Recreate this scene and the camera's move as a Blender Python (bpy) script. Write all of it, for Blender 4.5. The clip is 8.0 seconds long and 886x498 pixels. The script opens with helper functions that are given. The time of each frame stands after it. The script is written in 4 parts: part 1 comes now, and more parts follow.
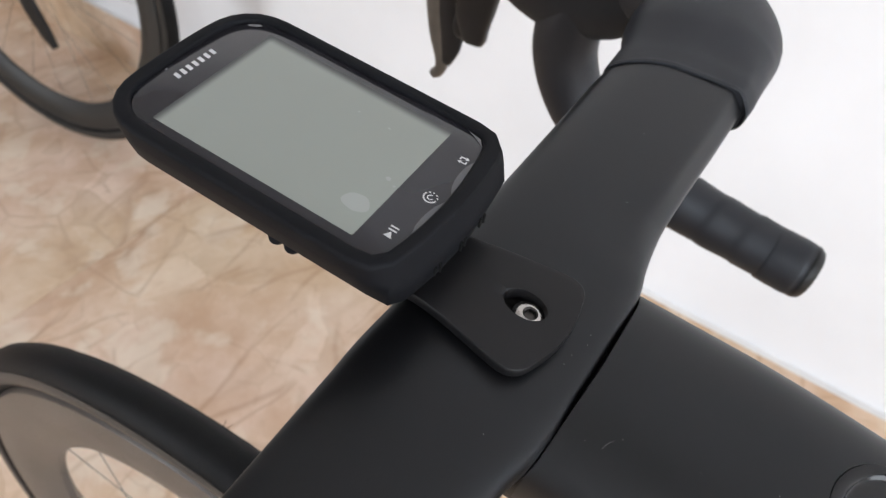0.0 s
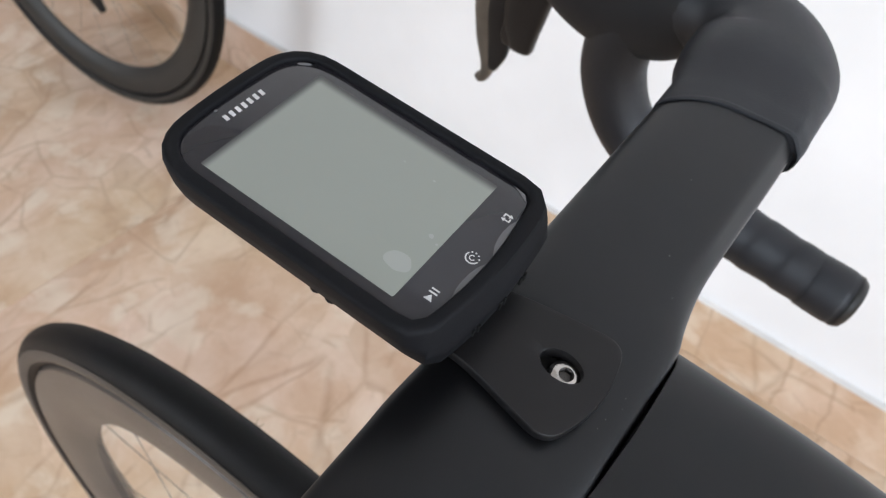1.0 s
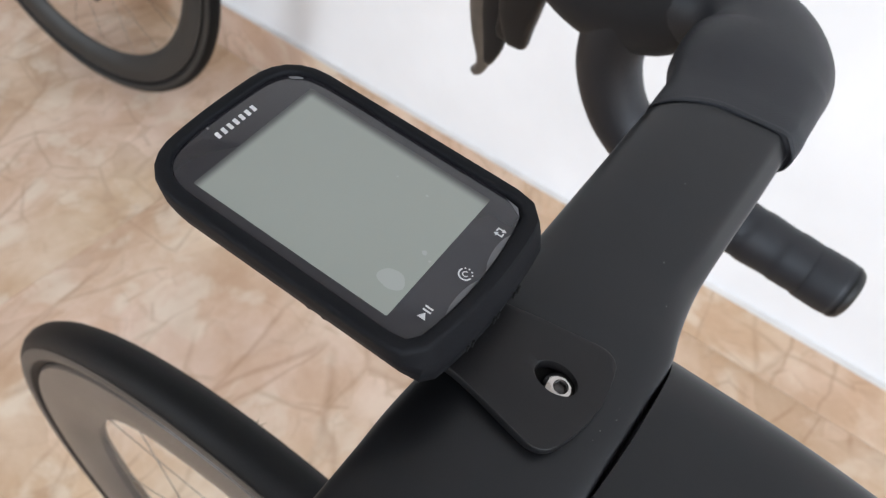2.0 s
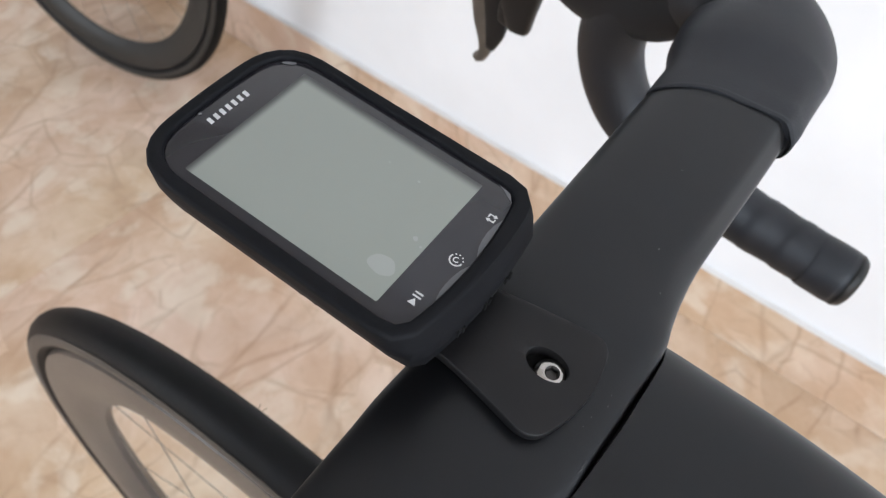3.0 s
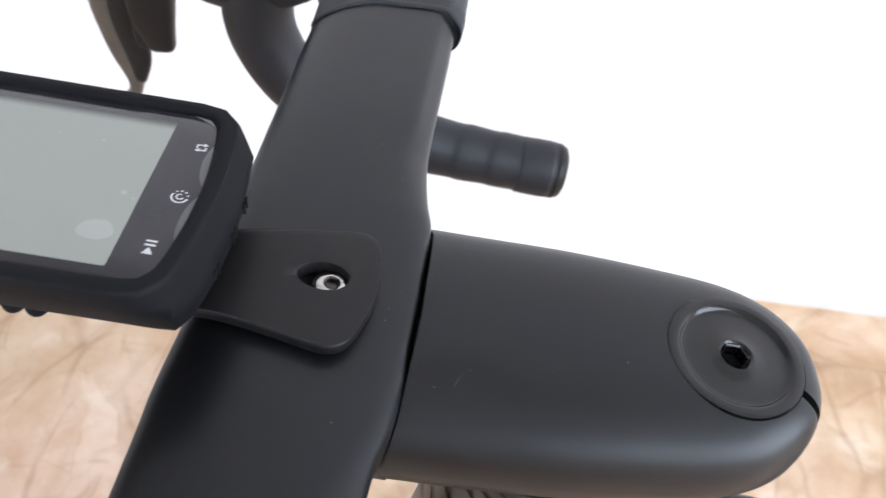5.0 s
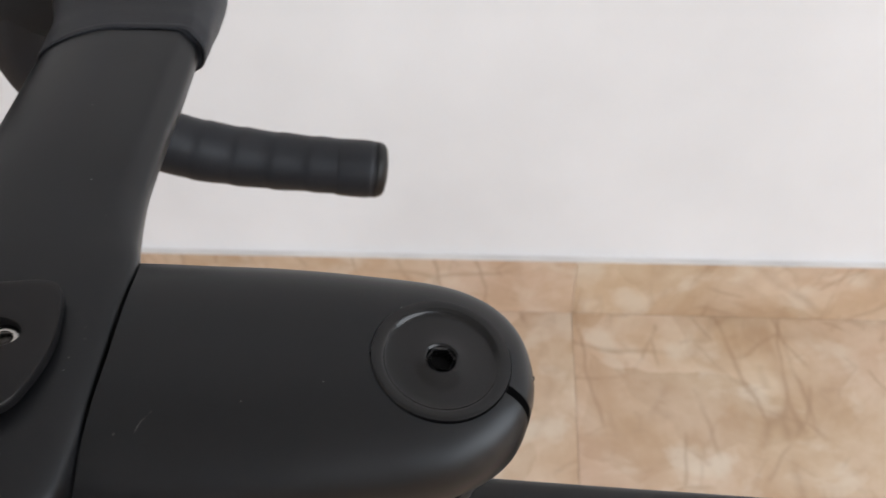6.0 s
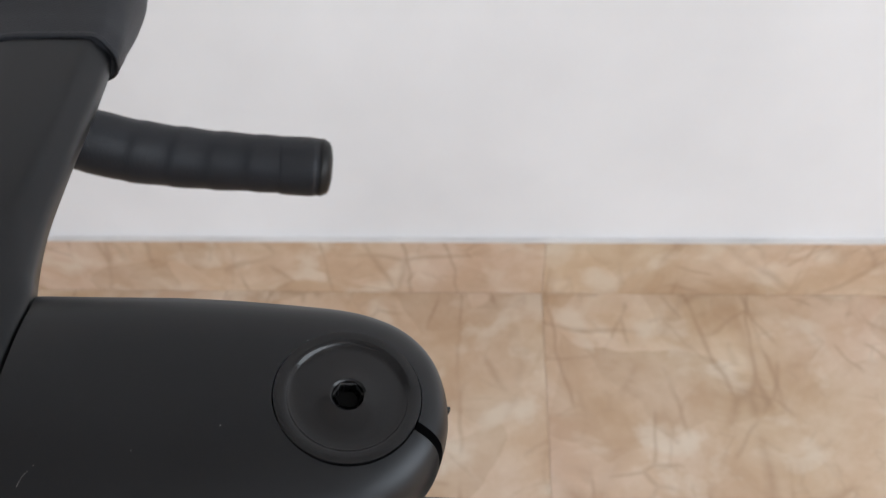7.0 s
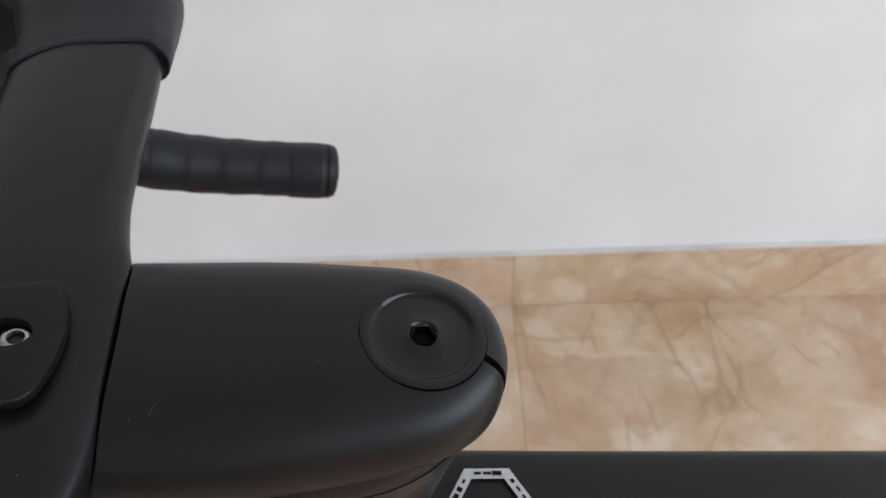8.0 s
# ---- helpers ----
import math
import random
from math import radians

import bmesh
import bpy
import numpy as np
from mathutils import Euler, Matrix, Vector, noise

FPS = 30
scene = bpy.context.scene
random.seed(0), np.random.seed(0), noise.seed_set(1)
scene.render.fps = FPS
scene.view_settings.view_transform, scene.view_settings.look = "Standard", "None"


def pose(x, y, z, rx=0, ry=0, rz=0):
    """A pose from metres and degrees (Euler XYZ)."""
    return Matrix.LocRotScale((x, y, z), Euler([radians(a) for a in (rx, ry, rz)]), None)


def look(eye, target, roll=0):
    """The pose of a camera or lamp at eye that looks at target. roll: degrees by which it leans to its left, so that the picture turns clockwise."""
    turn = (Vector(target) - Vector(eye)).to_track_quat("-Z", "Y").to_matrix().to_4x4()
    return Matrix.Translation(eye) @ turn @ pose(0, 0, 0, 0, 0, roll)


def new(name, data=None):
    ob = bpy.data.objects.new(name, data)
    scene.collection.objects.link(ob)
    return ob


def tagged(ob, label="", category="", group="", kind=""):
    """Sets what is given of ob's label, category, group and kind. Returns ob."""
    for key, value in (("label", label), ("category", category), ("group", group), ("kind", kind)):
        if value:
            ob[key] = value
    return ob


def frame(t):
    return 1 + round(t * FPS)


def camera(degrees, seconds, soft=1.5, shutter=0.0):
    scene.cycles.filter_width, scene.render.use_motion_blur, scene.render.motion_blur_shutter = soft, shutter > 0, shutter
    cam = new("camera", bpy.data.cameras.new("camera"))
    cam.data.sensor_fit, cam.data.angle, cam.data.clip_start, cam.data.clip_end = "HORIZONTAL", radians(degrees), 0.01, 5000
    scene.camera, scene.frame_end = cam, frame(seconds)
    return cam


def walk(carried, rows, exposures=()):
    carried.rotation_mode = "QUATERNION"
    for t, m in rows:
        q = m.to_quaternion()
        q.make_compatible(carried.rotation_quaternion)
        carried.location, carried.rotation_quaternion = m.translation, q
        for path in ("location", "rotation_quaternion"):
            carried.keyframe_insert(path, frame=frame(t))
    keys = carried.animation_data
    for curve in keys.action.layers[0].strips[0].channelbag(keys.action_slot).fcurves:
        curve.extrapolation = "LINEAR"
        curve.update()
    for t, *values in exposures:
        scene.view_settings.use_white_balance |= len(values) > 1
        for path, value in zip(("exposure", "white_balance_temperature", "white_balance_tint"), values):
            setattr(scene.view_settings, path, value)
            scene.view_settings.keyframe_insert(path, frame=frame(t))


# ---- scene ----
cam = camera(57.0, 8.0, soft=1.25, shutter=0.2)
PATH = [
    (0, (0.06324, -0.12106, 1.03187), (-0.11219, 0.11253, 0.73011), 1.04),
    (0.5, (0.05536, -0.11756, 1.04422), (-0.12642, 0.10524, 0.73809), 1.17),
    (1, (0.05091, -0.10947, 1.04722), (-0.12966, 0.10390, 0.73375), 1.44),
    (2.5, (0.04819, -0.10224, 1.05576), (-0.12659, 0.10288, 0.73361), 0.18),
    (3, (0.05199, -0.10055, 1.05327), (-0.12466, 0.09960, 0.72903), -0.20),
    (3.5, (0.06468, -0.10912, 1.03564), (-0.11288, 0.08637, 0.70906), 0.02),
    (3.7, (0.06704, -0.11504, 1.01474), (-0.10839, 0.08280, 0.68842), 0.08),
    (3.8, (0.06392, -0.11461, 1.01077), (-0.10558, 0.08520, 0.68254), 0.60),
    (4, (0.05355, -0.11902, 1.00100), (-0.10886, 0.09355, 0.67721), 0.06),
    (4.2, (0.03592, -0.11844, 0.99777), (-0.10965, 0.11055, 0.67720), 0.15),
    (4.3, (0.03449, -0.11668, 0.99988), (-0.10277, 0.12210, 0.68280), 0.03),
    (4.5, (0.03982, -0.11726, 1.00627), (-0.07300, 0.14198, 0.69567), 0.22),
    (4.7, (0.04523, -0.11857, 1.01386), (-0.04419, 0.15621, 0.70907), -0.25),
    (5.8, (0.10147, -0.11129, 1.01440), (0.06080, 0.17532, 0.71010), -4.25),
    (6, (0.11420, -0.10223, 1.01428), (0.08027, 0.18043, 0.70549), -3.91),
    (6.2, (0.12410, -0.09335, 1.01334), (0.09013, 0.18652, 0.70200), -4.60),
    (6.5, (0.13016, -0.08727, 1.01184), (0.09624, 0.18776, 0.69623), -4.79),
    (7, (0.13116, -0.08524, 1.01601), (0.10749, 0.18781, 0.69776), -3.51),
    (7.5, (0.11633, -0.09771, 1.01706), (0.10737, 0.17860, 0.70088), -1.44),
    (8, (0.10358, -0.11938, 1.02634), (0.10453, 0.16482, 0.71710), -1.65),
]
EXPOSURES = [
    (0.0, 0.38, 6450, 11), (0.5, 0.38, 6400, 10), (1.0, 0.42, 6340, 10), (3.0, 0.47, 6300, 10), (3.5, 0.48, 6290, 10), (4.0, 0.46, 6160, 11), (4.2, 0.44, 6120, 12), (4.5, 0.61, 6100, 13), (4.7, 0.95, 6080, 13),
    (5.8, 0.06, 6680, 12), (6.5, -0.10, 6500, 11), (7.0, -0.12, 6480, 11), (8.0, -0.29, 6460, 11),
]
walk(cam, [(t, look(e, g, r)) for t, e, g, r in PATH], EXPOSURES)
cam.data.dof.use_dof, cam.data.dof.focus_distance, cam.data.dof.aperture_fstop = True, 0.21, 25.0

# ---- light: an overcast day through unseen windows, to the east and behind the camera ----
world = bpy.data.worlds.new("sky")
scene.world = world
world.use_nodes = True
wn = world.node_tree.nodes
sky = wn.new("ShaderNodeTexSky")
sky.sky_type, sky.sun_disc = "NISHITA", False
sky.sun_elevation, sky.sun_rotation = radians(40), radians(200)
world.node_tree.links.new(sky.outputs[0], wn["Background"].inputs[0])
wn["Background"].inputs[1].default_value = 0.1


def window_light(name, m, w, h, watts, colour):
    d = bpy.data.lights.new(name, "AREA")
    d.shape, d.size, d.size_y, d.energy, d.color = "RECTANGLE", w, h, watts, colour
    ob = new(name, d)
    ob.matrix_world = m
    return ob


# unseen south-east window, added for the highlight along the stem
window_light("added_light_south_east", look((2.2, -2.52, 1.5), (1.0, 0.0, 0.4)), 0.9, 1.9, 20, (0.885, 0.945, 1.0))
# unseen south-west window, added as fill for the floor ahead
window_light("added_light_south_west", look((-2.25, -2.52, 1.5), (-1.2, 0.0, 0.25)), 1.3, 1.9, 32, (0.885, 0.945, 1.0))
window_light("window_light_east", look((2.92, -1.1, 1.45), (0.0, -0.4, 0.4)), 2.3, 2.0, 83, (0.885, 0.945, 1.0))


# ---- materials ----
def material(name, colour, rough=0.5, metal=0.0, spec=0.5):
    m = bpy.data.materials.new(name)
    m.use_nodes = True
    b = m.node_tree.nodes["Principled BSDF"]
    b.inputs["Base Color"].default_value = (*colour, 1)
    b.inputs["Roughness"].default_value = rough
    b.inputs["Metallic"].default_value = metal
    b.inputs["Specular IOR Level"].default_value = spec
    return m


def node(m, kind, **inputs):
    n = m.node_tree.nodes.new(kind)
    for k, v in inputs.items():
        n.inputs[k.replace("_", " ")].default_value = v
    return n


def ramp(m, stops):
    r = m.node_tree.nodes.new("ShaderNodeValToRGB")
    while len(r.color_ramp.elements) < len(stops):
        r.color_ramp.elements.new(0.5)
    for e, (p, c) in zip(r.color_ramp.elements, stops):
        e.position, e.color = p, (*c, 1)
    return r


def grained(name, colour, rough, fine, bump, spread=0.25, coarse=14.0, metal=0.0, spec=0.5, rough_spread=0.08):
    """A surface with colour and gloss that vary at two scales, and fine relief."""
    m = material(name, colour, rough, metal, spec)
    link = m.node_tree.links.new
    b = m.node_tree.nodes["Principled BSDF"]
    tc = node(m, "ShaderNodeTexCoord")
    big = node(m, "ShaderNodeTexNoise", Scale=coarse, Detail=4.0)
    small = node(m, "ShaderNodeTexNoise", Scale=fine, Detail=3.0)
    for n in (big, small):
        link(tc.outputs["Object"], n.inputs["Vector"])
    lo, hi = [c * (1 - spread) for c in colour], [min(1, c * (1 + spread)) for c in colour]
    r = ramp(m, [(0.3, lo), (0.7, hi)])
    link(big.outputs[0], r.inputs[0])
    link(r.outputs[0], b.inputs["Base Color"])
    mr = node(m, "ShaderNodeMapRange")
    mr.inputs["To Min"].default_value, mr.inputs["To Max"].default_value = rough - rough_spread, rough + rough_spread
    link(small.outputs[0], mr.inputs[0])
    link(mr.outputs[0], b.inputs["Roughness"])
    bp = node(m, "ShaderNodeBump", Strength=bump, Distance=0.0004)
    link(small.outputs[0], bp.inputs["Height"])
    link(bp.outputs[0], b.inputs["Normal"])
    return m


def marble(name):
    """Polished beige marble-look tile: clouds, faint patches, brown veins, and another cut for each tile."""
    m = material(name, (0.57, 0.42, 0.31), 0.3, 0.0, 0.4)
    nt, link = m.node_tree, m.node_tree.links.new
    b = nt.nodes["Principled BSDF"]
    geo, info = nt.nodes.new("ShaderNodeNewGeometry"), nt.nodes.new("ShaderNodeObjectInfo")

    def moved(vector, factor, add):
        n = node(m, "ShaderNodeVectorMath")
        n.operation = "MULTIPLY_ADD"
        link(vector, n.inputs[0])
        n.inputs[1].default_value = factor
        link(add, n.inputs[2])
        return n.outputs[0]

    def noise(vector, scale, detail=4.0, rough=0.5):
        n = node(m, "ShaderNodeTexNoise", Scale=scale, Detail=detail, Roughness=rough)
        link(vector, n.inputs["Vector"])
        return n

    def ranged(value, a, z, lo=0.0, hi=1.0):
        n = node(m, "ShaderNodeMapRange")
        for k, v in zip(("From Min", "From Max", "To Min", "To Max"), (a, z, lo, hi)):
            n.inputs[k].default_value = v
        link(value, n.inputs[0])
        return n.outputs[0]

    def times(p, q):
        n = node(m, "ShaderNodeMath")
        n.operation = "MULTIPLY"
        link(p, n.inputs[0])
        link(q, n.inputs[1])
        return n.outputs[0]

    def mixed(factor, first, second, blend="MIX"):
        n = node(m, "ShaderNodeMix")
        n.data_type, n.blend_type = "RGBA", blend
        link(factor, n.inputs["Factor"])
        link(first, n.inputs["A"])
        if isinstance(second, tuple):
            n.inputs["B"].default_value = (*second, 1)
        else:
            link(second, n.inputs["B"])
        return n.outputs["Result"]

    comb = nt.nodes.new("ShaderNodeCombineXYZ")
    for i in range(3):
        link(info.outputs["Random"], comb.inputs[i])
    at = moved(comb.outputs[0], (7.0, 11.0, 5.0), geo.outputs["Position"])
    bent = moved(noise(at, 3.2, 3.0).outputs["Color"], (0.13, 0.13, 0.13), at)
    rough_bent = moved(noise(at, 11.0, 3.0).outputs["Color"], (0.035, 0.035, 0.035), bent)
    near = moved(noise(at, 7.0, 2.0).outputs["Color"], (0.05, 0.05, 0.05), at)
    base = ramp(m, [(0.30, (0.51, 0.352, 0.230)), (0.43, (0.556, 0.395, 0.270)), (0.48, (0.580, 0.423, 0.298)), (0.52, (0.602, 0.449, 0.325)), (0.68, (0.672, 0.530, 0.405))])
    link(noise(rough_bent, 10.0, 9.0, 0.62).outputs[0], base.inputs[0])
    last = base.outputs[0]
    # patches with clear edges, a shade apart
    cells = node(m, "ShaderNodeTexVoronoi", Scale=8.0)
    link(rough_bent, cells.inputs["Vector"])
    grey = node(m, "ShaderNodeSeparateColor")
    link(cells.outputs["Color"], grey.inputs[0])
    shade = ramp(m, [(0.0, (0.83, 0.79, 0.74)), (0.45, (0.98, 0.96, 0.94)), (1.0, (1.12, 1.15, 1.19))])
    link(grey.outputs[0], shade.inputs[0])
    last = mixed(ranged(noise(at, 4.0).outputs[0], 0.38, 0.58, 0.20, 0.80), last, shade.outputs[0], "MULTIPLY")
    # rosy and olive drifts
    hue = ramp(m, [(0.35, (0.97, 0.985, 0.94)), (0.65, (1.00, 0.975, 1.03))])
    link(noise(at, 2.2, 2.0).outputs[0], hue.inputs[0])
    full = node(m, "ShaderNodeValue")
    full.outputs[0].default_value = 1.0
    last = mixed(full.outputs[0], last, hue.outputs[0], "MULTIPLY")
    # pale flecks
    last = mixed(ranged(noise(rough_bent, 15.0, 4.0).outputs[0], 0.54, 0.66, 0.0, 0.60), last, (0.70, 0.605, 0.49))
    where = noise(bent, 6.5, 3.0).outputs[0]
    # straight slanting veins: a soft halo with a crisp core
    for turn, scale, width, dark, colour in ((0.95, 3.1, 0.050, 0.26, (0.40, 0.255, 0.155)), (0.75, 4.2, 0.018, 0.52, (0.34, 0.21, 0.125)), (-0.65, 4.8, 0.018, 0.50, (0.35, 0.22, 0.135)), (-0.95, 3.0, 0.032, 0.28, (0.39, 0.245, 0.15))):
        stretch = node(m, "ShaderNodeMapping")
        stretch.inputs["Rotation"].default_value = (0.3, turn * 1.1, turn)
        stretch.inputs["Scale"].default_value = (1.0, 0.26, 0.30)
        link(near, stretch.inputs["Vector"])
        cell = node(m, "ShaderNodeTexVoronoi", Scale=scale)
        cell.feature = "DISTANCE_TO_EDGE"
        link(stretch.outputs[0], cell.inputs["Vector"])
        line = ranged(cell.outputs["Distance"], 0.0, width, dark, 0.0)
        last = mixed(times(line, ranged(where, 0.44, 0.56)), last, colour)
    # crackled veins that join at angles
    for scale, width, dark, colour, lo in ((3.6, 0.024, 0.44, (0.35, 0.22, 0.13), 0.49), (7.5, 0.034, 0.46, (0.37, 0.24, 0.15), 0.49), (15.0, 0.055, 0.28, (0.40, 0.275, 0.18), 0.50)):
        cell = node(m, "ShaderNodeTexVoronoi", Scale=scale)
        cell.feature = "DISTANCE_TO_EDGE"
        link(near if scale < 10 else rough_bent, cell.inputs["Vector"])
        line = ranged(cell.outputs["Distance"], 0.0, width, dark, 0.0)
        last = mixed(times(line, ranged(noise(at, scale * 1.3, 2.0).outputs[0], lo, lo + 0.07)), last, colour)
    link(last, b.inputs["Base Color"])
    return m


MARBLE = marble("beige_marble_tile")
GROUT = grained("grout", (0.46, 0.34, 0.25), 0.85, 400, 0.4)
PAINT = grained("white_wall_paint", (0.80, 0.80, 0.81), 0.72, 220, 0.25, spread=0.055, coarse=3.4, rough_spread=0.05)
CAULK = grained("grey_caulk", (0.66, 0.64, 0.62), 0.7, 500, 0.3, spread=0.12, coarse=9)
CEILING = grained("ceiling_paint", (0.66, 0.66, 0.66), 0.8, 200, 0.2, spread=0.02, coarse=2.0)
# bar and stem share one paint; tone and shine set apart for the light
SATIN_BAR = grained("satin_black_carbon_paint_bar", (0.0032, 0.0032, 0.0037), 0.35, 2600, 0.04, spread=0.12, coarse=30, rough_spread=0.04, spec=0.37)
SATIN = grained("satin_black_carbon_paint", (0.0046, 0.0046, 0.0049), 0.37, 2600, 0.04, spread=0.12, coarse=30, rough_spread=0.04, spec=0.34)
CAP_BLACK = grained("cap_anodised_black", (0.005, 0.005, 0.0056), 0.21, 2600, 0.05, spread=0.15, coarse=90, rough_spread=0.06, spec=0.36)
SOCKET_BLACK = grained("glossy_black_socket", (0.003, 0.003, 0.0034), 0.26, 2600, 0.05, spread=0.15, coarse=90, spec=0.5)
PLASTIC = grained("matt_black_plastic", (0.0050, 0.0049, 0.0050), 0.46, 3200, 0.14, spread=0.1, coarse=60, rough_spread=0.05, spec=0.3)
ARM_PLASTIC = grained("matt_black_moulded_plastic", (0.0042, 0.0038, 0.0044), 0.50, 3000, 0.12, spread=0.12, coarse=70, rough_spread=0.05, spec=0.30)
RUBBER = grained("black_silicone_rubber", (0.0030, 0.0030, 0.0040), 0.66, 2400, 0.1, spread=0.15, coarse=60, rough_spread=0.05, spec=0.17)
HOOD = grained("hood_rubber", (0.0105, 0.0110, 0.0125), 0.58, 1800, 0.3, spread=0.15, coarse=40, spec=0.28)
TYRE = grained("tyre_rubber", (0.0045, 0.0045, 0.0050), 0.55, 900, 0.3, spread=0.2, coarse=25, spec=0.16)
SIDEWALL = grained("tyre_sidewall", (0.026, 0.024, 0.023), 0.45, 700, 0.2, spread=0.2, coarse=25)
RIM = grained("grey_carbon_rim", (0.074, 0.064, 0.057), 0.36, 700, 0.05, spread=0.15, coarse=20, spec=0.4)
DARK_RIM = grained("dark_carbon_rim", (0.016, 0.015, 0.013), 0.5, 700, 0.05, spread=0.15, coarse=20)
STEEL = grained("bright_steel", (0.44, 0.42, 0.40), 0.12, 420, 0.7, spread=0.1, coarse=200, metal=1.0, rough_spread=0.08)
LEVER_BLACK = grained("dark_lever_plastic", (0.0060, 0.0062, 0.0072), 0.45, 1800, 0.1, spread=0.25, coarse=60, spec=0.3)
# the bolt's steel, darkened to paint the shade inside its hex socket
SOCKET_STEEL = grained("socket_shade_steel", (0.070, 0.065, 0.062), 0.35, 1500, 0.1, spread=0.15, coarse=200, metal=0.8)
DULL_STEEL = grained("dull_grey_metal", (0.13, 0.118, 0.105), 0.38, 1500, 0.08, spread=0.15, coarse=60, metal=0.6)


def dotted(name, colour, rough, pitch):
    """Grip tape: a fine grid of raised dots over a grained surface."""
    m = grained(name, colour, rough, 1800, 0.2, spread=0.15, coarse=40, spec=0.4)
    link = m.node_tree.links.new
    b = m.node_tree.nodes["Principled BSDF"]
    tc = node(m, "ShaderNodeTexCoord")
    waves = []
    for turn in (0.72, -0.85):
        mp = node(m, "ShaderNodeMapping")
        mp.inputs["Rotation"].default_value = (0.12, 0.15, turn)
        wave = node(m, "ShaderNodeTexWave", Scale=0.314 / pitch, Distortion=0.25, Detail=1.0)
        link(tc.outputs["Object"], mp.inputs["Vector"])
        link(mp.outputs[0], wave.inputs["Vector"])
        waves.append(wave)
    dots = node(m, "ShaderNodeMath")
    dots.operation = "MULTIPLY"
    for k in (0, 1):
        link(waves[k].outputs["Fac"], dots.inputs[k])
    bp = node(m, "ShaderNodeBump", Strength=0.22, Distance=0.0002)
    link(dots.outputs[0], bp.inputs["Height"])
    link(b.inputs["Normal"].links[0].from_socket, bp.inputs["Normal"])
    link(bp.outputs[0], b.inputs["Normal"])
    return m


TAPE = dotted("dotted_grip_tape", (0.0098, 0.0103, 0.0128), 0.5, 0.0010)
# near-black for marks; also paints shade in slots, sockets and the cap seam
BLACK_GAP = material("dark_gap", (0.004, 0.004, 0.004), 0.8, 0.0, 0.2)
GLASS_BLACK = material("black_screen_glass", (0.016, 0.0155, 0.019), 0.09)


def display(name, colour, rim_shadow, x0, y1, wx, wy):
    """A blank display; the bezel's shadow is painted as darker front and wall-side rims."""
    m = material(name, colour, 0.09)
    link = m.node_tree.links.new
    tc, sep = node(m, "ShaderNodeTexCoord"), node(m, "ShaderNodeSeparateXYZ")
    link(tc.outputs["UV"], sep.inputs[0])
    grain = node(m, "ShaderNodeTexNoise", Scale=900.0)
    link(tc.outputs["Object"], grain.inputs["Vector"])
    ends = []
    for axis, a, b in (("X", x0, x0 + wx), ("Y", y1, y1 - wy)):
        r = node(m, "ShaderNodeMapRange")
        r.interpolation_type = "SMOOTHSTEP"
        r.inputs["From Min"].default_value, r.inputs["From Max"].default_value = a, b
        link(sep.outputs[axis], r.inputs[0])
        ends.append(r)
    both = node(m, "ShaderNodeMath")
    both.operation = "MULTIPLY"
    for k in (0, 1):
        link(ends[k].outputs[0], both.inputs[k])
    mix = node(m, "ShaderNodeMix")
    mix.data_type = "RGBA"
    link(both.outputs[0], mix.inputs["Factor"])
    mix.inputs["A"].default_value, mix.inputs["B"].default_value = (*rim_shadow, 1), (*colour, 1)
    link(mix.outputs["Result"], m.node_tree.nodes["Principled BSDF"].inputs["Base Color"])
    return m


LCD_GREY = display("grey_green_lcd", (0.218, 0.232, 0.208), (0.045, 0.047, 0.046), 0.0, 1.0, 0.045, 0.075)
FILM = material("screen_film_bubble", (0.262, 0.277, 0.256), 0.14)
FILM_DARK = material("screen_film_lifted_edge", (0.085, 0.085, 0.09), 0.15)
PRINT = material("pale_grey_print", (0.46, 0.46, 0.46), 0.35)
YELLOW = material("neon_yellow_paint", (0.47, 0.47, 0.02), 0.35)
TUBE_BLACK = grained("satin_black_frame_paint", (0.0055, 0.0055, 0.0060), 0.42, 1500, 0.04, spread=0.1, coarse=30, spec=0.32)
FRAME_GREY = grained("dark_grey_frame_paint", (0.0145, 0.0135, 0.0135), 0.35, 1500, 0.04, spread=0.1, coarse=30)
SILVER = material("silver_grey_paint", (0.085, 0.078, 0.070), 0.4)
DUST = material("grey_dust", (0.16, 0.16, 0.16), 0.8)
DECAL = grained("grey_white_decal", (0.52, 0.52, 0.53), 0.45, 900, 0.03, spread=0.06, coarse=80)


# cool light is put into the blue-tinted shine of black paints and tape
for m in (SATIN_BAR, SATIN, TAPE, HOOD, RUBBER):
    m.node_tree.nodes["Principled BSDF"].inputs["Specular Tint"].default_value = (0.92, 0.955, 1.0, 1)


# ---- mesh helpers ----
def thing(name, place, label, category, group="", kind=""):
    ob = new(name)
    ob.empty_display_size = 0.05
    ob.location = place
    return tagged(ob, label, category, group, kind)


def origin(ob):
    m = Matrix.Identity(4)
    while ob is not None:
        m = Matrix.Translation(ob.location) @ m
        ob = ob.parent
    return m


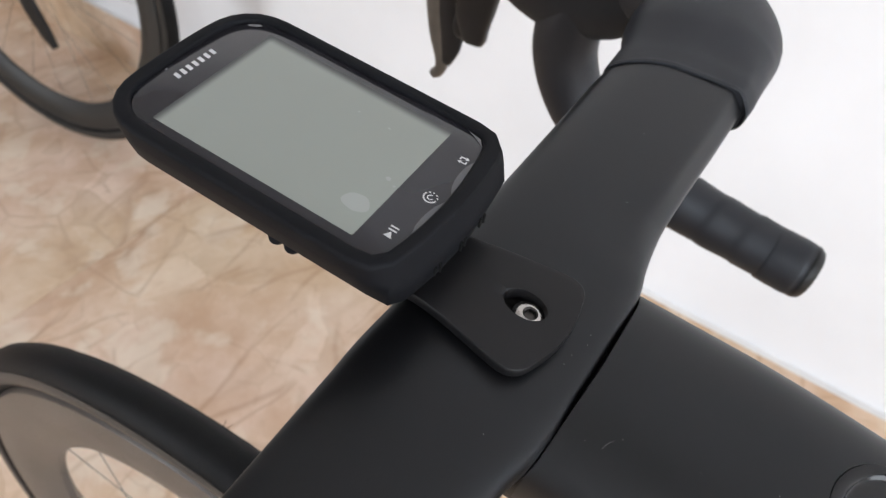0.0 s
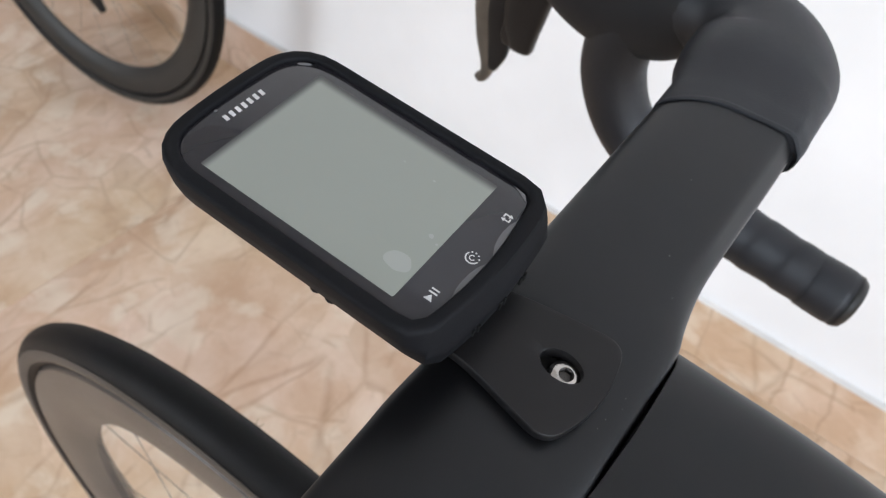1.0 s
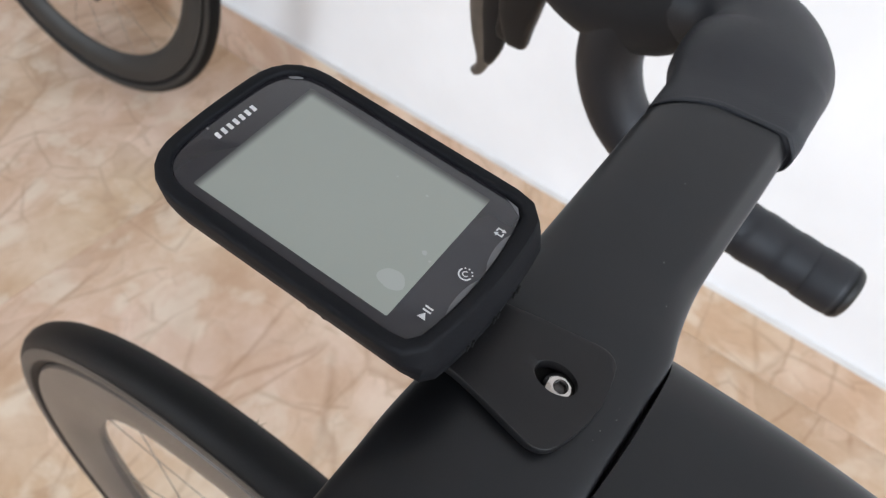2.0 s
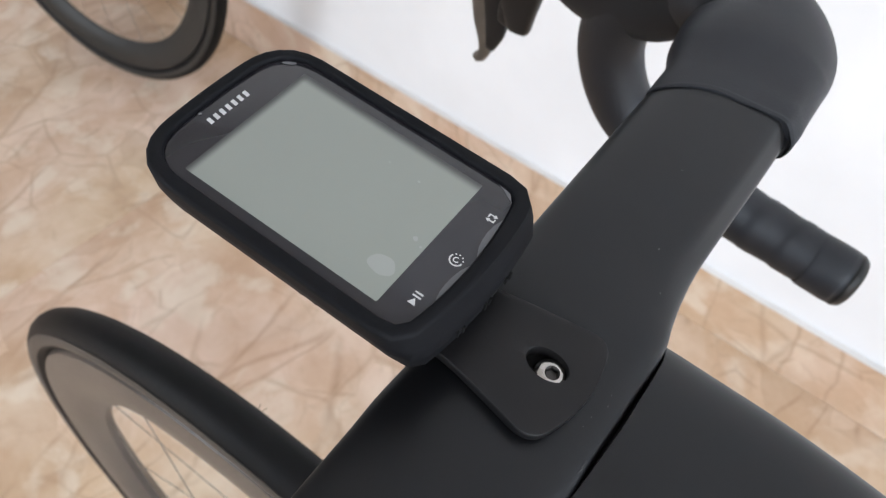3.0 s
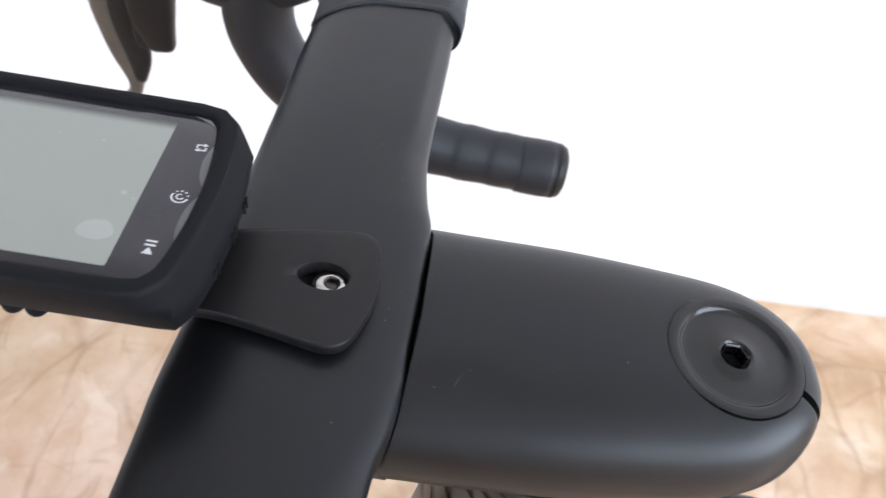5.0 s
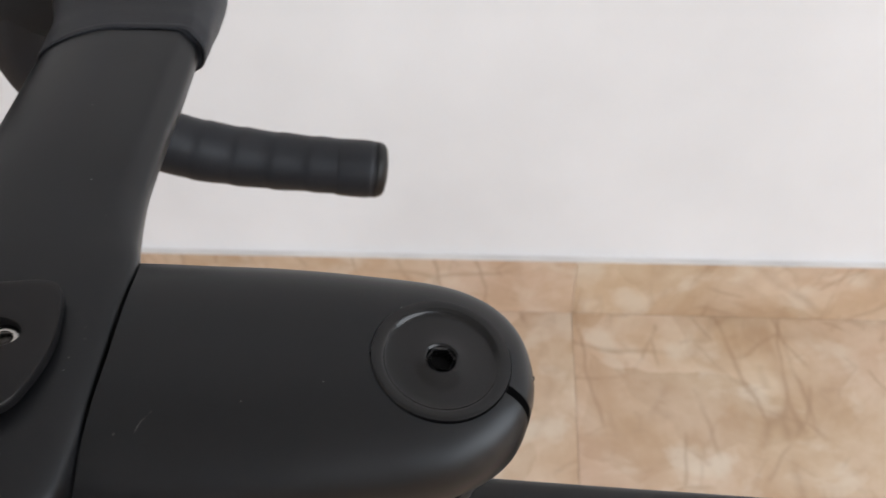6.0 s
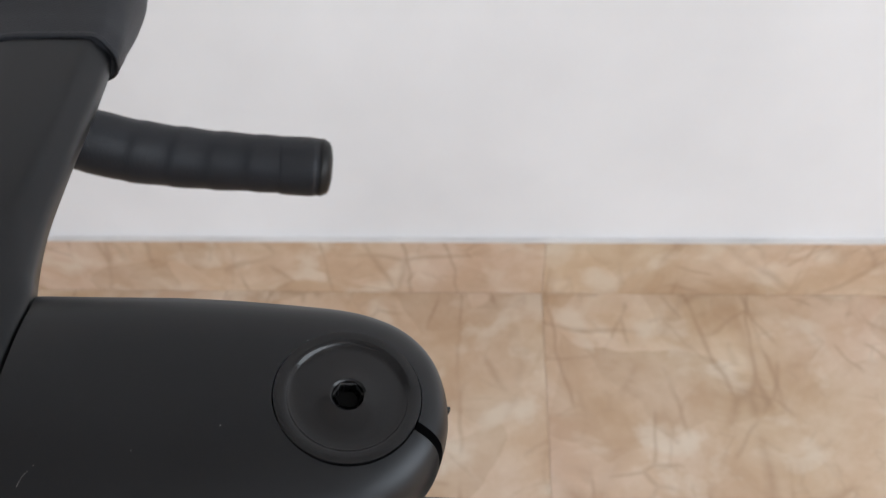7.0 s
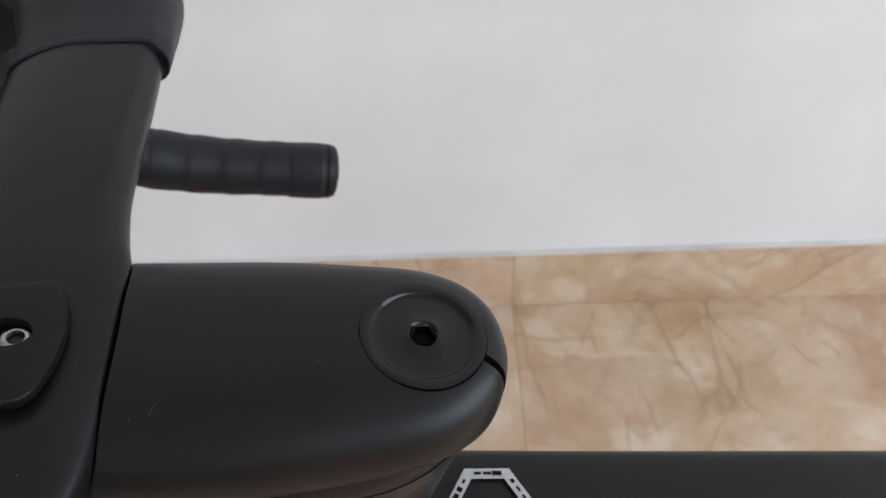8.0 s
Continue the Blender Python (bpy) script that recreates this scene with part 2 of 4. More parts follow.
def part(name, bm, mat, parent, label="", m=None, smooth=True):
    """One mesh object under parent; bm is given in the frame m of the world."""
    if m is not None:
        bmesh.ops.transform(bm, matrix=m, verts=bm.verts)
    if parent is not None:
        bmesh.ops.transform(bm, matrix=origin(parent).inverted(), verts=bm.verts)
    bmesh.ops.recalc_face_normals(bm, faces=bm.faces)
    me = bpy.data.meshes.new(name)
    bm.to_mesh(me)
    bm.free()
    me.materials.append(mat)
    if smooth:
        me.polygons.foreach_set("use_smooth", [True] * len(me.polygons))
        me.set_sharp_from_angle(angle=radians(38))
    ob = new(name, me)
    ob.parent = parent
    if label:
        tagged(ob, label)
    return ob


def loft(rings, cap=True, closed=True, loop=False):
    """A skin over rings of equal point counts."""
    bm = bmesh.new()
    vs = [[bm.verts.new(p) for p in r] for r in rings]
    n = len(rings[0])
    pairs = list(zip(vs, vs[1:])) + ([(vs[-1], vs[0])] if loop else [])
    for a, b in pairs:
        for i in range(n if closed else n - 1):
            j = (i + 1) % n
            bm.faces.new((a[i], a[j], b[j], b[i]))
    if cap and not loop:
        bm.faces.new(vs[0][::-1])
        bm.faces.new(vs[-1])
    return bm


def merge(*bms):
    out = bmesh.new()
    for bm in bms:
        me = bpy.data.meshes.new("tmp")
        bm.to_mesh(me)
        bm.free()
        out.from_mesh(me)
        bpy.data.meshes.remove(me)
    return out


def box(x0, x1, y0, y1, z0, z1, bevel=0.0):
    bm = bmesh.new()
    bmesh.ops.create_cube(bm, size=1, matrix=Matrix.Translation(((x0 + x1) / 2, (y0 + y1) / 2, (z0 + z1) / 2)) @ Matrix.Diagonal((x1 - x0, y1 - y0, z1 - z0, 1)))
    if bevel:
        bmesh.ops.bevel(bm, geom=bm.edges[:], offset=bevel, segments=2, affect="EDGES", profile=0.5)
    return bm


def smooth_path(points, steps=8):
    """Catmull-Rom through rows of numbers."""
    pts = [np.array(p, float) for p in points]
    pts = [2 * pts[0] - pts[1]] + pts + [2 * pts[-1] - pts[-2]]
    out = []
    for a, b, c, d in zip(pts, pts[1:], pts[2:], pts[3:]):
        for k in range(steps):
            t = k / steps
            out.append(0.5 * (2 * b + (c - a) * t + (2 * a - 5 * b + 4 * c - d) * t * t + (3 * b - a - 3 * c + d) * t**3))
    out.append(pts[-2])
    return out


def tube(points, n=24, steps=8, side=(0, 0, 1), power=2.0, round_ends=False):
    """A swept tube. Rows: x, y, z, half width across, half width along 'side'."""
    rows = smooth_path(points, steps)
    rings = []
    for i, r in enumerate(rows):
        a, b = rows[max(i - 1, 0)], rows[min(i + 1, len(rows) - 1)]
        d = Vector(b[:3] - a[:3]).normalized()
        s = Vector(side)
        s = (s - d * s.dot(d)).normalized()
        c = d.cross(s)
        ring = []
        for k in range(n):
            w = 2 * math.pi * k / n
            u, v = math.cos(w), math.sin(w)
            e = 2 / (r[5] if len(r) > 5 else power)
            u, v = math.copysign(abs(u) ** e, u), math.copysign(abs(v) ** e, v)
            ring.append(Vector(r[:3]) + c * (u * r[3]) + s * (v * r[4]))
        rings.append(ring)
    if round_ends:
        for end in (0, -1):
            c = sum(rings[end], Vector()) / n
            d = (c - sum(rings[1 if end == 0 else -2], Vector()) / n).normalized()
            rad = (rings[end][0] - c).length
            extra = [[c + (p - c) * f + d * (rad * h) for p in rings[end]] for f, h in ((0.93, 0.12), (0.75, 0.2), (0.4, 0.26))]
            rings = extra[::-1] + rings if end == 0 else rings + extra
    return loft(rings)


def cylinder(r, z0, z1, n=32, bevel=0.0, x=0.0, y=0.0):
    prof = [(r - bevel, z0), (r, z0 + bevel), (r, z1 - bevel), (r - bevel, z1)] if bevel else [(r, z0), (r, z1)]
    return loft([[(x + a * math.cos(2 * math.pi * k / n), y + a * math.sin(2 * math.pi * k / n), z) for k in range(n)] for a, z in prof])


def revolve(profile, n=48):
    """Spin rows of (radius, height) about z; a last radius of 0 closes it."""
    return loft([[(r * math.cos(2 * math.pi * k / n), r * math.sin(2 * math.pi * k / n), z) for k in range(n)] for r, z in profile], cap=False)


def flat(points, z, depth=0.0):
    """A thin plate with the outline points."""
    if not depth:
        bm = bmesh.new()
        bm.faces.new([bm.verts.new((*p, z)) for p in points])
        return bm
    return loft([[(*p, z) for p in points], [(*p, z + depth) for p in points]])


def disc(cx, cy, rx, ry=None, n=24, wobble=0.0, seed=0):
    ry = rx if ry is None else ry
    rnd = random.Random(seed)
    ph = [rnd.uniform(0, 6.3) for _ in range(3)]
    out = []
    for k in range(n):
        w = 2 * math.pi * k / n
        f = 1 + wobble * (math.sin(2 * w + ph[0]) + 0.6 * math.sin(3 * w + ph[1]) + 0.4 * math.sin(5 * w + ph[2]))
        out.append((cx + rx * f * math.cos(w), cy + ry * f * math.sin(w)))
    return out


# ---- the room ----
WALL_Y, SKIRT, T0, TILE = 0.7062, 0.1185, 0.2136, 1.2
XW, XE, YS, TOP = -6.6, 3.0, -2.6, 2.7


def structure(name, bm, mat, label, category):
    return tagged(part(name, bm, mat, None, smooth=False), label, category, kind="structure")


structure("wall_north", box(XW - 0.15, XE + 0.15, WALL_Y, WALL_Y + 0.15, 0, TOP), PAINT, "plain white painted wall beside the bicycle", "wall")
# unseen, and set far out so that the west end stays dim
structure("wall_west", box(XW - 0.15, XW, YS, WALL_Y, 0, TOP), PAINT, "unseen plain white end wall", "wall")


def wall_with_opening(u0, u1, a, b, z0, z1, make):
    return merge(*[make(*r) for r in ((u0, a, 0, TOP), (b, u1, 0, TOP), (a, b, 0, z0), (a, b, z1, TOP))])


def south(p, q, z, w):
    return box(p, q, YS - 0.15, YS, z, w)


# unseen wall; solid between its openings to keep the stem's reflections dark
structure("wall_south", merge(wall_with_opening(XW - 0.15, 0.0, -2.95, -1.55, 0.5, 2.5, south), wall_with_opening(0.0, XE + 0.15, 1.7, 2.7, 0.5, 2.5, south)), PAINT,
          "unseen white wall with two added window openings", "wall")
structure("wall_east", wall_with_opening(YS, WALL_Y, -2.3, 0.1, 0.4, 2.5, lambda p, q, z, w: box(XE, XE + 0.15, p, q, z, w)), PAINT,
          "white painted wall with a wide window opening", "wall")
structure("ceiling", box(XW - 0.15, XE + 0.15, YS - 0.15, WALL_Y + 0.15, TOP, TOP + 0.1), CEILING, "plain white painted ceiling", "ceiling")
floor = structure("floor", box(XW - 0.15, XE + 0.15, YS - 0.15, WALL_Y, -0.12, -0.0012), GROUT, "beige marble-look tiled floor with thin joints", "floor")
skirting = structure("baseboard", box(XW, XE, WALL_Y - 0.006, WALL_Y, 0, SKIRT - 0.004), GROUT, "low skirting of cut beige marble-look tiles", "baseboard")


# ---- the cockpit's frame: x back along the stem, y to the wall, z off its top face ----
C = pose(0, 0, 0.87, 0, 11.6, 7.36)
BAR = C @ pose(0, 0, 0, 0, 0, -1.8)
BIKE = (-0.1391, -0.029, 0.0)
bike = thing("road_bicycle", BIKE, "matt black road bicycle with an aero cockpit and deep rims", "bicycle")


BEVEL = ((0.0, 0.10, 0.18, 0.24, 0.42, 0.58, 0.64, 0.75, 1.0), (1.0, 0.996, 0.984, 0.968, 0.872, 0.776, 0.722, 0.56, 0.0), (0.0, 0.17, 0.30, 0.385, 0.655, 0.912, 0.970, 0.996, 1.0))


def wing(y, front, rear, top, thick, n=64):
    """An aero bar section: falling to the front above, tight at the rear edge, rounder below."""
    ring = []
    cx, a, up = (front + rear) / 2, (rear - front) / 2, 0.0075
    tight = 0.82 - 0.50 * max(0.0, 1 - (y / 0.060) ** 2)
    for k in range(n):
        w = 2 * math.pi * k / n
        u, v = math.cos(w), math.sin(w)
        e = tight if u > 0 else 1.02
        px = math.copysign(abs(u) ** (e if v > 0 else 0.8), u)
        pz = abs(v) ** e * up if v > 0 else -abs(v) ** 0.8 * (thick - up)
        if u > 0 and v > 0:
            t, g = w / (math.pi / 2), min(1.0, max(0.0, (abs(y) - 0.04) / 0.035))
            px += (float(np.interp(t, BEVEL[0], BEVEL[1])) - px) * g
            pz += (float(np.interp(t, BEVEL[0], BEVEL[2])) * up - pz) * g
        ring.append((cx + a * px, y, top - up + pz))
    return ring


HALF_WING = [(0.0, -0.0306, 0.0227, -0.003, 0.031), (0.028, -0.0306, 0.0227, -0.0032, 0.028), (0.041, -0.0305, 0.0205, -0.0036, 0.025), (0.053, -0.0305, 0.0189, -0.004, 0.0235), (0.066, -0.0305, 0.0181, -0.0044, 0.0225),
             (0.090, -0.0305, 0.0184, -0.0052, 0.0215), (0.115, -0.0305, 0.0190, -0.006, 0.0215), (0.145, -0.0295, 0.0192, -0.0066, 0.022)]
WINGS = [(-r[0], r[1] - 0.0012, r[2] - 0.0017 * math.exp(-((r[0] - 0.037) / 0.016) ** 2), r[3], r[4]) for r in HALF_WING[:0:-1]] + HALF_WING
WING_Y, WING_REAR = [r[0] for r in WINGS], [r[2] for r in WINGS]
part("handlebar", loft([wing(*r) for r in smooth_path(WINGS, 6)]), SATIN_BAR, bike, "satin black carbon aero handlebar top", BAR)


def stem_ring(x, mid, half, top, bottom, n=64):
    """A stem section: flat-topped, widest lower down on the near side than on the wall side."""
    ring = []
    for k in range(n):
        w = 2 * math.pi * k / n
        u, v = math.cos(w), math.sin(w)
        e = (0.80 if u > 0 else 0.77) if v > 0 else 0.98
        up = min(0.0170 if u > 0 else 0.0205, (top - bottom) * (0.42 if u > 0 else 0.50))
        py = math.copysign(abs(u) ** e, u)
        pz = abs(v) ** e * up if v > 0 else -abs(v) ** e * (top - bottom - up)
        yy = mid + half * py * (1.12 if u > 0 else 0.985) + (0.0006 * py if u > 0 else 0.0)
        follow = float(np.interp(yy, WING_Y, WING_REAR)) + 0.0004 - 0.0225
        ring.append((x + follow * max(0.0, min(1.0, (0.036 - x) / 0.012)), yy, top - up + pz))
    return ring


def carved(ob, cutters):
    """The object with the cutters' shapes taken out of its mesh."""
    made = []
    for bm, m in cutters:
        bmesh.ops.recalc_face_normals(bm, faces=bm.faces)
        me = bpy.data.meshes.new("cutter")
        bm.to_mesh(me)
        bm.free()
        c = new("cutter", me)
        c.matrix_world = m
        made.append(c)
        mod = ob.modifiers.new("carve", "BOOLEAN")
        mod.operation, mod.object, mod.solver = "DIFFERENCE", c, "EXACT"
    bpy.context.view_layer.update()
    fresh = bpy.data.meshes.new_from_object(ob.evaluated_get(bpy.context.evaluated_depsgraph_get()))
    ob.modifiers.clear()
    ob.data = fresh
    fresh.set_sharp_from_angle(angle=radians(30))
    for c in made:
        bpy.data.objects.remove(c)
    return ob


STEM = [(0.0225, 0.0005, 0.0330, -0.0039, -0.0465), (0.0231, 0.0005, 0.0332, -0.0033, -0.0465), (0.0240, 0.0006, 0.0333, -0.0031, -0.0465), (0.04, 0.0012, 0.0331, -0.0025, -0.0464), (0.06, 0.0019, 0.0326, -0.0015, -0.0450), (0.08, 0.0025, 0.0310, -0.0004, -0.0424), (0.098, 0.0030, 0.0288, 0.0004, -0.0388),
        (0.109, 0.0032, 0.0258, 0.0004, -0.0360), (0.1172, 0.0035, 0.0211, -0.0004, -0.0345), (0.1228, 0.0036, 0.0150, -0.0025, -0.0335), (0.1259, 0.0037, 0.0080, -0.007, -0.0310), (0.1269, 0.0037, 0.002, -0.013, -0.0270)]
stem = part("stem", loft([stem_ring(*r) for r in smooth_path(STEM, 6)]), SATIN, bike, "satin black carbon stem behind a thin seam", BAR)
part("stem_root", loft([stem_ring(x, 0.0005, h, t, b) for x, h, t, b in ((-0.004, 0.0312, -0.012, -0.041), (0.004, 0.0327, -0.0080, -0.0455), (0.0236, 0.0328, -0.0072, -0.0458))]), SATIN, stem, "root of the stem under the bar", BAR)
CAPM = C @ pose(0.1012, 0.0001, -0.0004, 2.0)
SLIT = CAPM @ pose(0, 0, 0, 0, 0, -27)
carved(stem, [(cylinder(0.0177, -0.0065, 0.004, 64), CAPM), (box(0.0165, 0.045, -0.0011, 0.0011, -0.016, 0.005), SLIT)])
part("seam", loft([stem_ring(x, 0.0004, h, t, b) for x, h, t, b in ((0.0195, 0.0322, -0.0062, -0.0455), (0.0245, 0.0322, -0.0062, -0.0455))]), BLACK_GAP, stem, "dark seam between bar and stem", BAR)
cap = part("top_cap", revolve([(0.01738, -0.005), (0.01738, -0.00008), (0.0172, 0.0000), (0.0152, 0.00012), (0.0147, -0.00002), (0.0142, -0.0005), (0.0139, -0.0009), (0.0134, -0.0011), (0.0120, -0.0011), (0.0085, -0.0008), (0.0056, -0.0004), (0.0049, -0.0001), (0.0043, 0.0000), (0.0038, -0.0003), (0.0035, -0.0008), (0.0034, -0.0056), (0.0001, -0.0056)], 72), CAP_BLACK, stem,
           "round black dished top cap", CAPM)
part("hex_socket", loft([[(*p, z) for p in disc(0, 0, r, n=6)] for r, z in ((0.0037, -0.0004), (0.0033, -0.0008), (0.0031, -0.0042))], cap=False), SOCKET_BLACK, cap, "glossy black hex socket", CAPM, smooth=False)
part("socket_floor", flat(disc(0, 0, 0.0032, n=6), -0.0042, 0.0003), BLACK_GAP, cap, "black plate for the shade in the socket", CAPM, smooth=False)
part("seam_shadow", revolve([(0.0184, -0.0060), (0.0150, -0.0060)], 48), BLACK_GAP, cap, "black ring for the shade in the cap seam", CAPM)
part("slit_floor", box(0.0165, 0.0245, -0.0013, 0.0013, -0.0135, -0.0125), BLACK_GAP, stem, "black plate for the shade in the clamp slit", SLIT)
part("clamp_tab", tube([(0.0225, 0.0022, -0.0118, 0.0010, 0.0020), (0.0262, 0.0022, -0.0124, 0.0009, 0.0018)], 12, 2, round_ends=True), PLASTIC, stem, "small clamp tab", CAPM)


# ---- taped bends, drops, hoods and levers ----
def mirrored(rows, s):
    return [(r[0], r[1] * s, *r[2:]) for r in rows]


BEND = [(-0.0054, 0.129, -0.0168, 0.0258, 0.0124, 3.2), (-0.0056, 0.142, -0.0170, 0.0268, 0.0132, 3.1), (-0.0064, 0.158, -0.0175, 0.0286, 0.0150, 2.8), (-0.0080, 0.173, -0.0182, 0.0304, 0.0172, 2.5),
        (-0.0088, 0.1888, -0.0195, 0.0298, 0.0184, 2.2), (-0.0172, 0.2036, -0.021, 0.0268, 0.0188, 2.1), (-0.034, 0.2132, -0.024, 0.0222, 0.0190, 2.1), (-0.058, 0.2168, -0.030, 0.0192, 0.0205, 2.1)]
DROP = [(-0.0668, 0.2142, -0.030, 0.0172, 0.0172), (-0.0733, 0.2147, -0.055, 0.0172, 0.0172), (-0.0705, 0.2165, -0.084, 0.0166, 0.0166), (-0.051, 0.2195, -0.113, 0.0158, 0.0158),
        (-0.014, 0.2240, -0.132, 0.0162, 0.0162), (0.022, 0.2292, -0.141, 0.0158, 0.0158), (0.062, 0.2325, -0.144, 0.0153, 0.0153), (0.0915, 0.2334, -0.1445, 0.0156, 0.0156)]
HOODS = [(-0.026, 0.2120, -0.0245, 0.0175, 0.0190), (-0.042, 0.2150, -0.0255, 0.0195, 0.0190), (-0.062, 0.2165, -0.0345, 0.0206, 0.0285), (-0.085, 0.2170, -0.0380, 0.0204, 0.0335), (-0.110, 0.2175, -0.0315, 0.0188, 0.0322),
         (-0.135, 0.2185, -0.0170, 0.0170, 0.0270), (-0.152, 0.2195, 0.001, 0.0135, 0.0220), (-0.160, 0.2200, 0.012, 0.0070, 0.0120)]
LEVER = [(-0.128, 0.219, -0.025, 0.0060, 0.0085), (-0.148, 0.222, -0.050, 0.0052, 0.0070), (-0.1555, 0.226, -0.085, 0.0045, 0.0058), (-0.1515, 0.230, -0.118, 0.0040, 0.0048),
         (-0.1450, 0.233, -0.140, 0.0036, 0.0040), (-0.1455, 0.234, -0.150, 0.0034, 0.0034), (-0.1490, 0.2345, -0.1545, 0.0030, 0.0030)]
LEVER_BACK = [(-0.124, 0.220, -0.030, 0.0040, 0.0085), (-0.1405, 0.223, -0.060, 0.0040, 0.0085), (-0.1445, 0.227, -0.095, 0.0036, 0.0080), (-0.1405, 0.230, -0.122, 0.0030, 0.0070), (-0.1415, 0.232, -0.140, 0.0024, 0.0036)]
PADDLE = [(-0.119, 0.217, -0.035, 0.0070, 0.0120), (-0.1265, 0.220, -0.065, 0.0065, 0.0125), (-0.1285, 0.224, -0.092, 0.0055, 0.0112), (-0.1255, 0.227, -0.112, 0.0045, 0.0066)]
PADDLE_TIP = [(-0.1335, 0.225, -0.098, 0.0040, 0.0060), (-0.1345, 0.227, -0.110, 0.0036, 0.0050), (-0.1335, 0.228, -0.1140, 0.0026, 0.0030)]


def wrapped(rows, start, pitch, lift, n=40):
    """A taped tube: each slanting turn of tape lifts over the one before, then sinks back."""
    rings, run = [], 0.0
    for i, r in enumerate(rows):
        a, b = rows[max(i - 1, 0)], rows[min(i + 1, len(rows) - 1)]
        run += float(np.linalg.norm(r[:3] - rows[i - 1][:3])) if i else 0.0
        d = Vector(b[:3] - a[:3]).normalized()
        s_ = (Vector((0, 0, 1)) - d * d.z).normalized()
        c = d.cross(s_)
        ring = []
        for k in range(n):
            w = 2 * math.pi * k / n
            f = ((run - start) / pitch + 0.22 * math.cos(w) + 0.10 * math.sin(w)) % 1.0
            up = f / 0.16 if f < 0.16 else 1 - (f - 0.16) / 0.84
            rad = r[3] + lift * up * up * (3 - 2 * up) * min(1.0, max(0.0, (run - 0.11) / 0.04))
            ring.append(Vector(r[:3]) + c * (math.cos(w) * rad) + s_ * (math.sin(w) * rad))
        rings.append(ring)
    return loft(rings)


def edge_shift(x, y):
    """The tape starts in a bow across the bar."""
    fade = min(1.0, max(0.0, (0.175 - y) / 0.045))
    xx = x + 0.005
    return (0.0088 + (0.10 * xx - 17.0 * xx * xx if xx < 0 else 0.20 * xx) - 62.0 * max(0.0, xx - 0.0172) ** 2) * fade


def bar_ring(y, grow, n=64, behind=0.0):
    """The bar's own section at y, grown by the tape's thickness."""
    ys = [r[0] for r in HALF_WING]
    front, rear, top, thick = (float(np.interp(y, ys, [r[k] for r in HALF_WING])) for k in range(1, 5))
    return wing(y, front - grow, rear + grow + behind, top + grow, thick + 2 * grow, n)


def tape_ring(i, rows, n=64):
    """From the bar's section to the round bend."""
    r, a, b = rows[i], rows[max(i - 1, 0)], rows[min(i + 1, len(rows) - 1)]
    d = Vector(b[:3] - a[:3]).normalized()
    s_ = (Vector((0, 0, 1)) - d * d.z).normalized()
    c = d.cross(s_)
    f = min(1.0, max(0.0, (0.166 - r[1]) / 0.032))
    f = f * f * (3 - 2 * f)
    base = bar_ring(r[1], 0.0008 + 0.0006 * min(1.0, max(0.0, (r[1] - 0.129) / 0.010)), n, 0.0018)
    ring = []
    for k in range(n):
        w, e = 2 * math.pi * k / n, 2 / r[5]
        u, v = math.cos(w), math.sin(w)
        p = Vector(r[:3]) + c * (math.copysign(abs(u) ** e, u) * r[3]) + s_ * (math.copysign(abs(v) ** e, v) * r[4])
        p = p.lerp(Vector(base[k]), f)
        p.y += edge_shift(p.x, r[1])
        ring.append(p)
    return ring


def sided(bm, s):
    for v in bm.verts:
        v.co.y *= s
    return bm


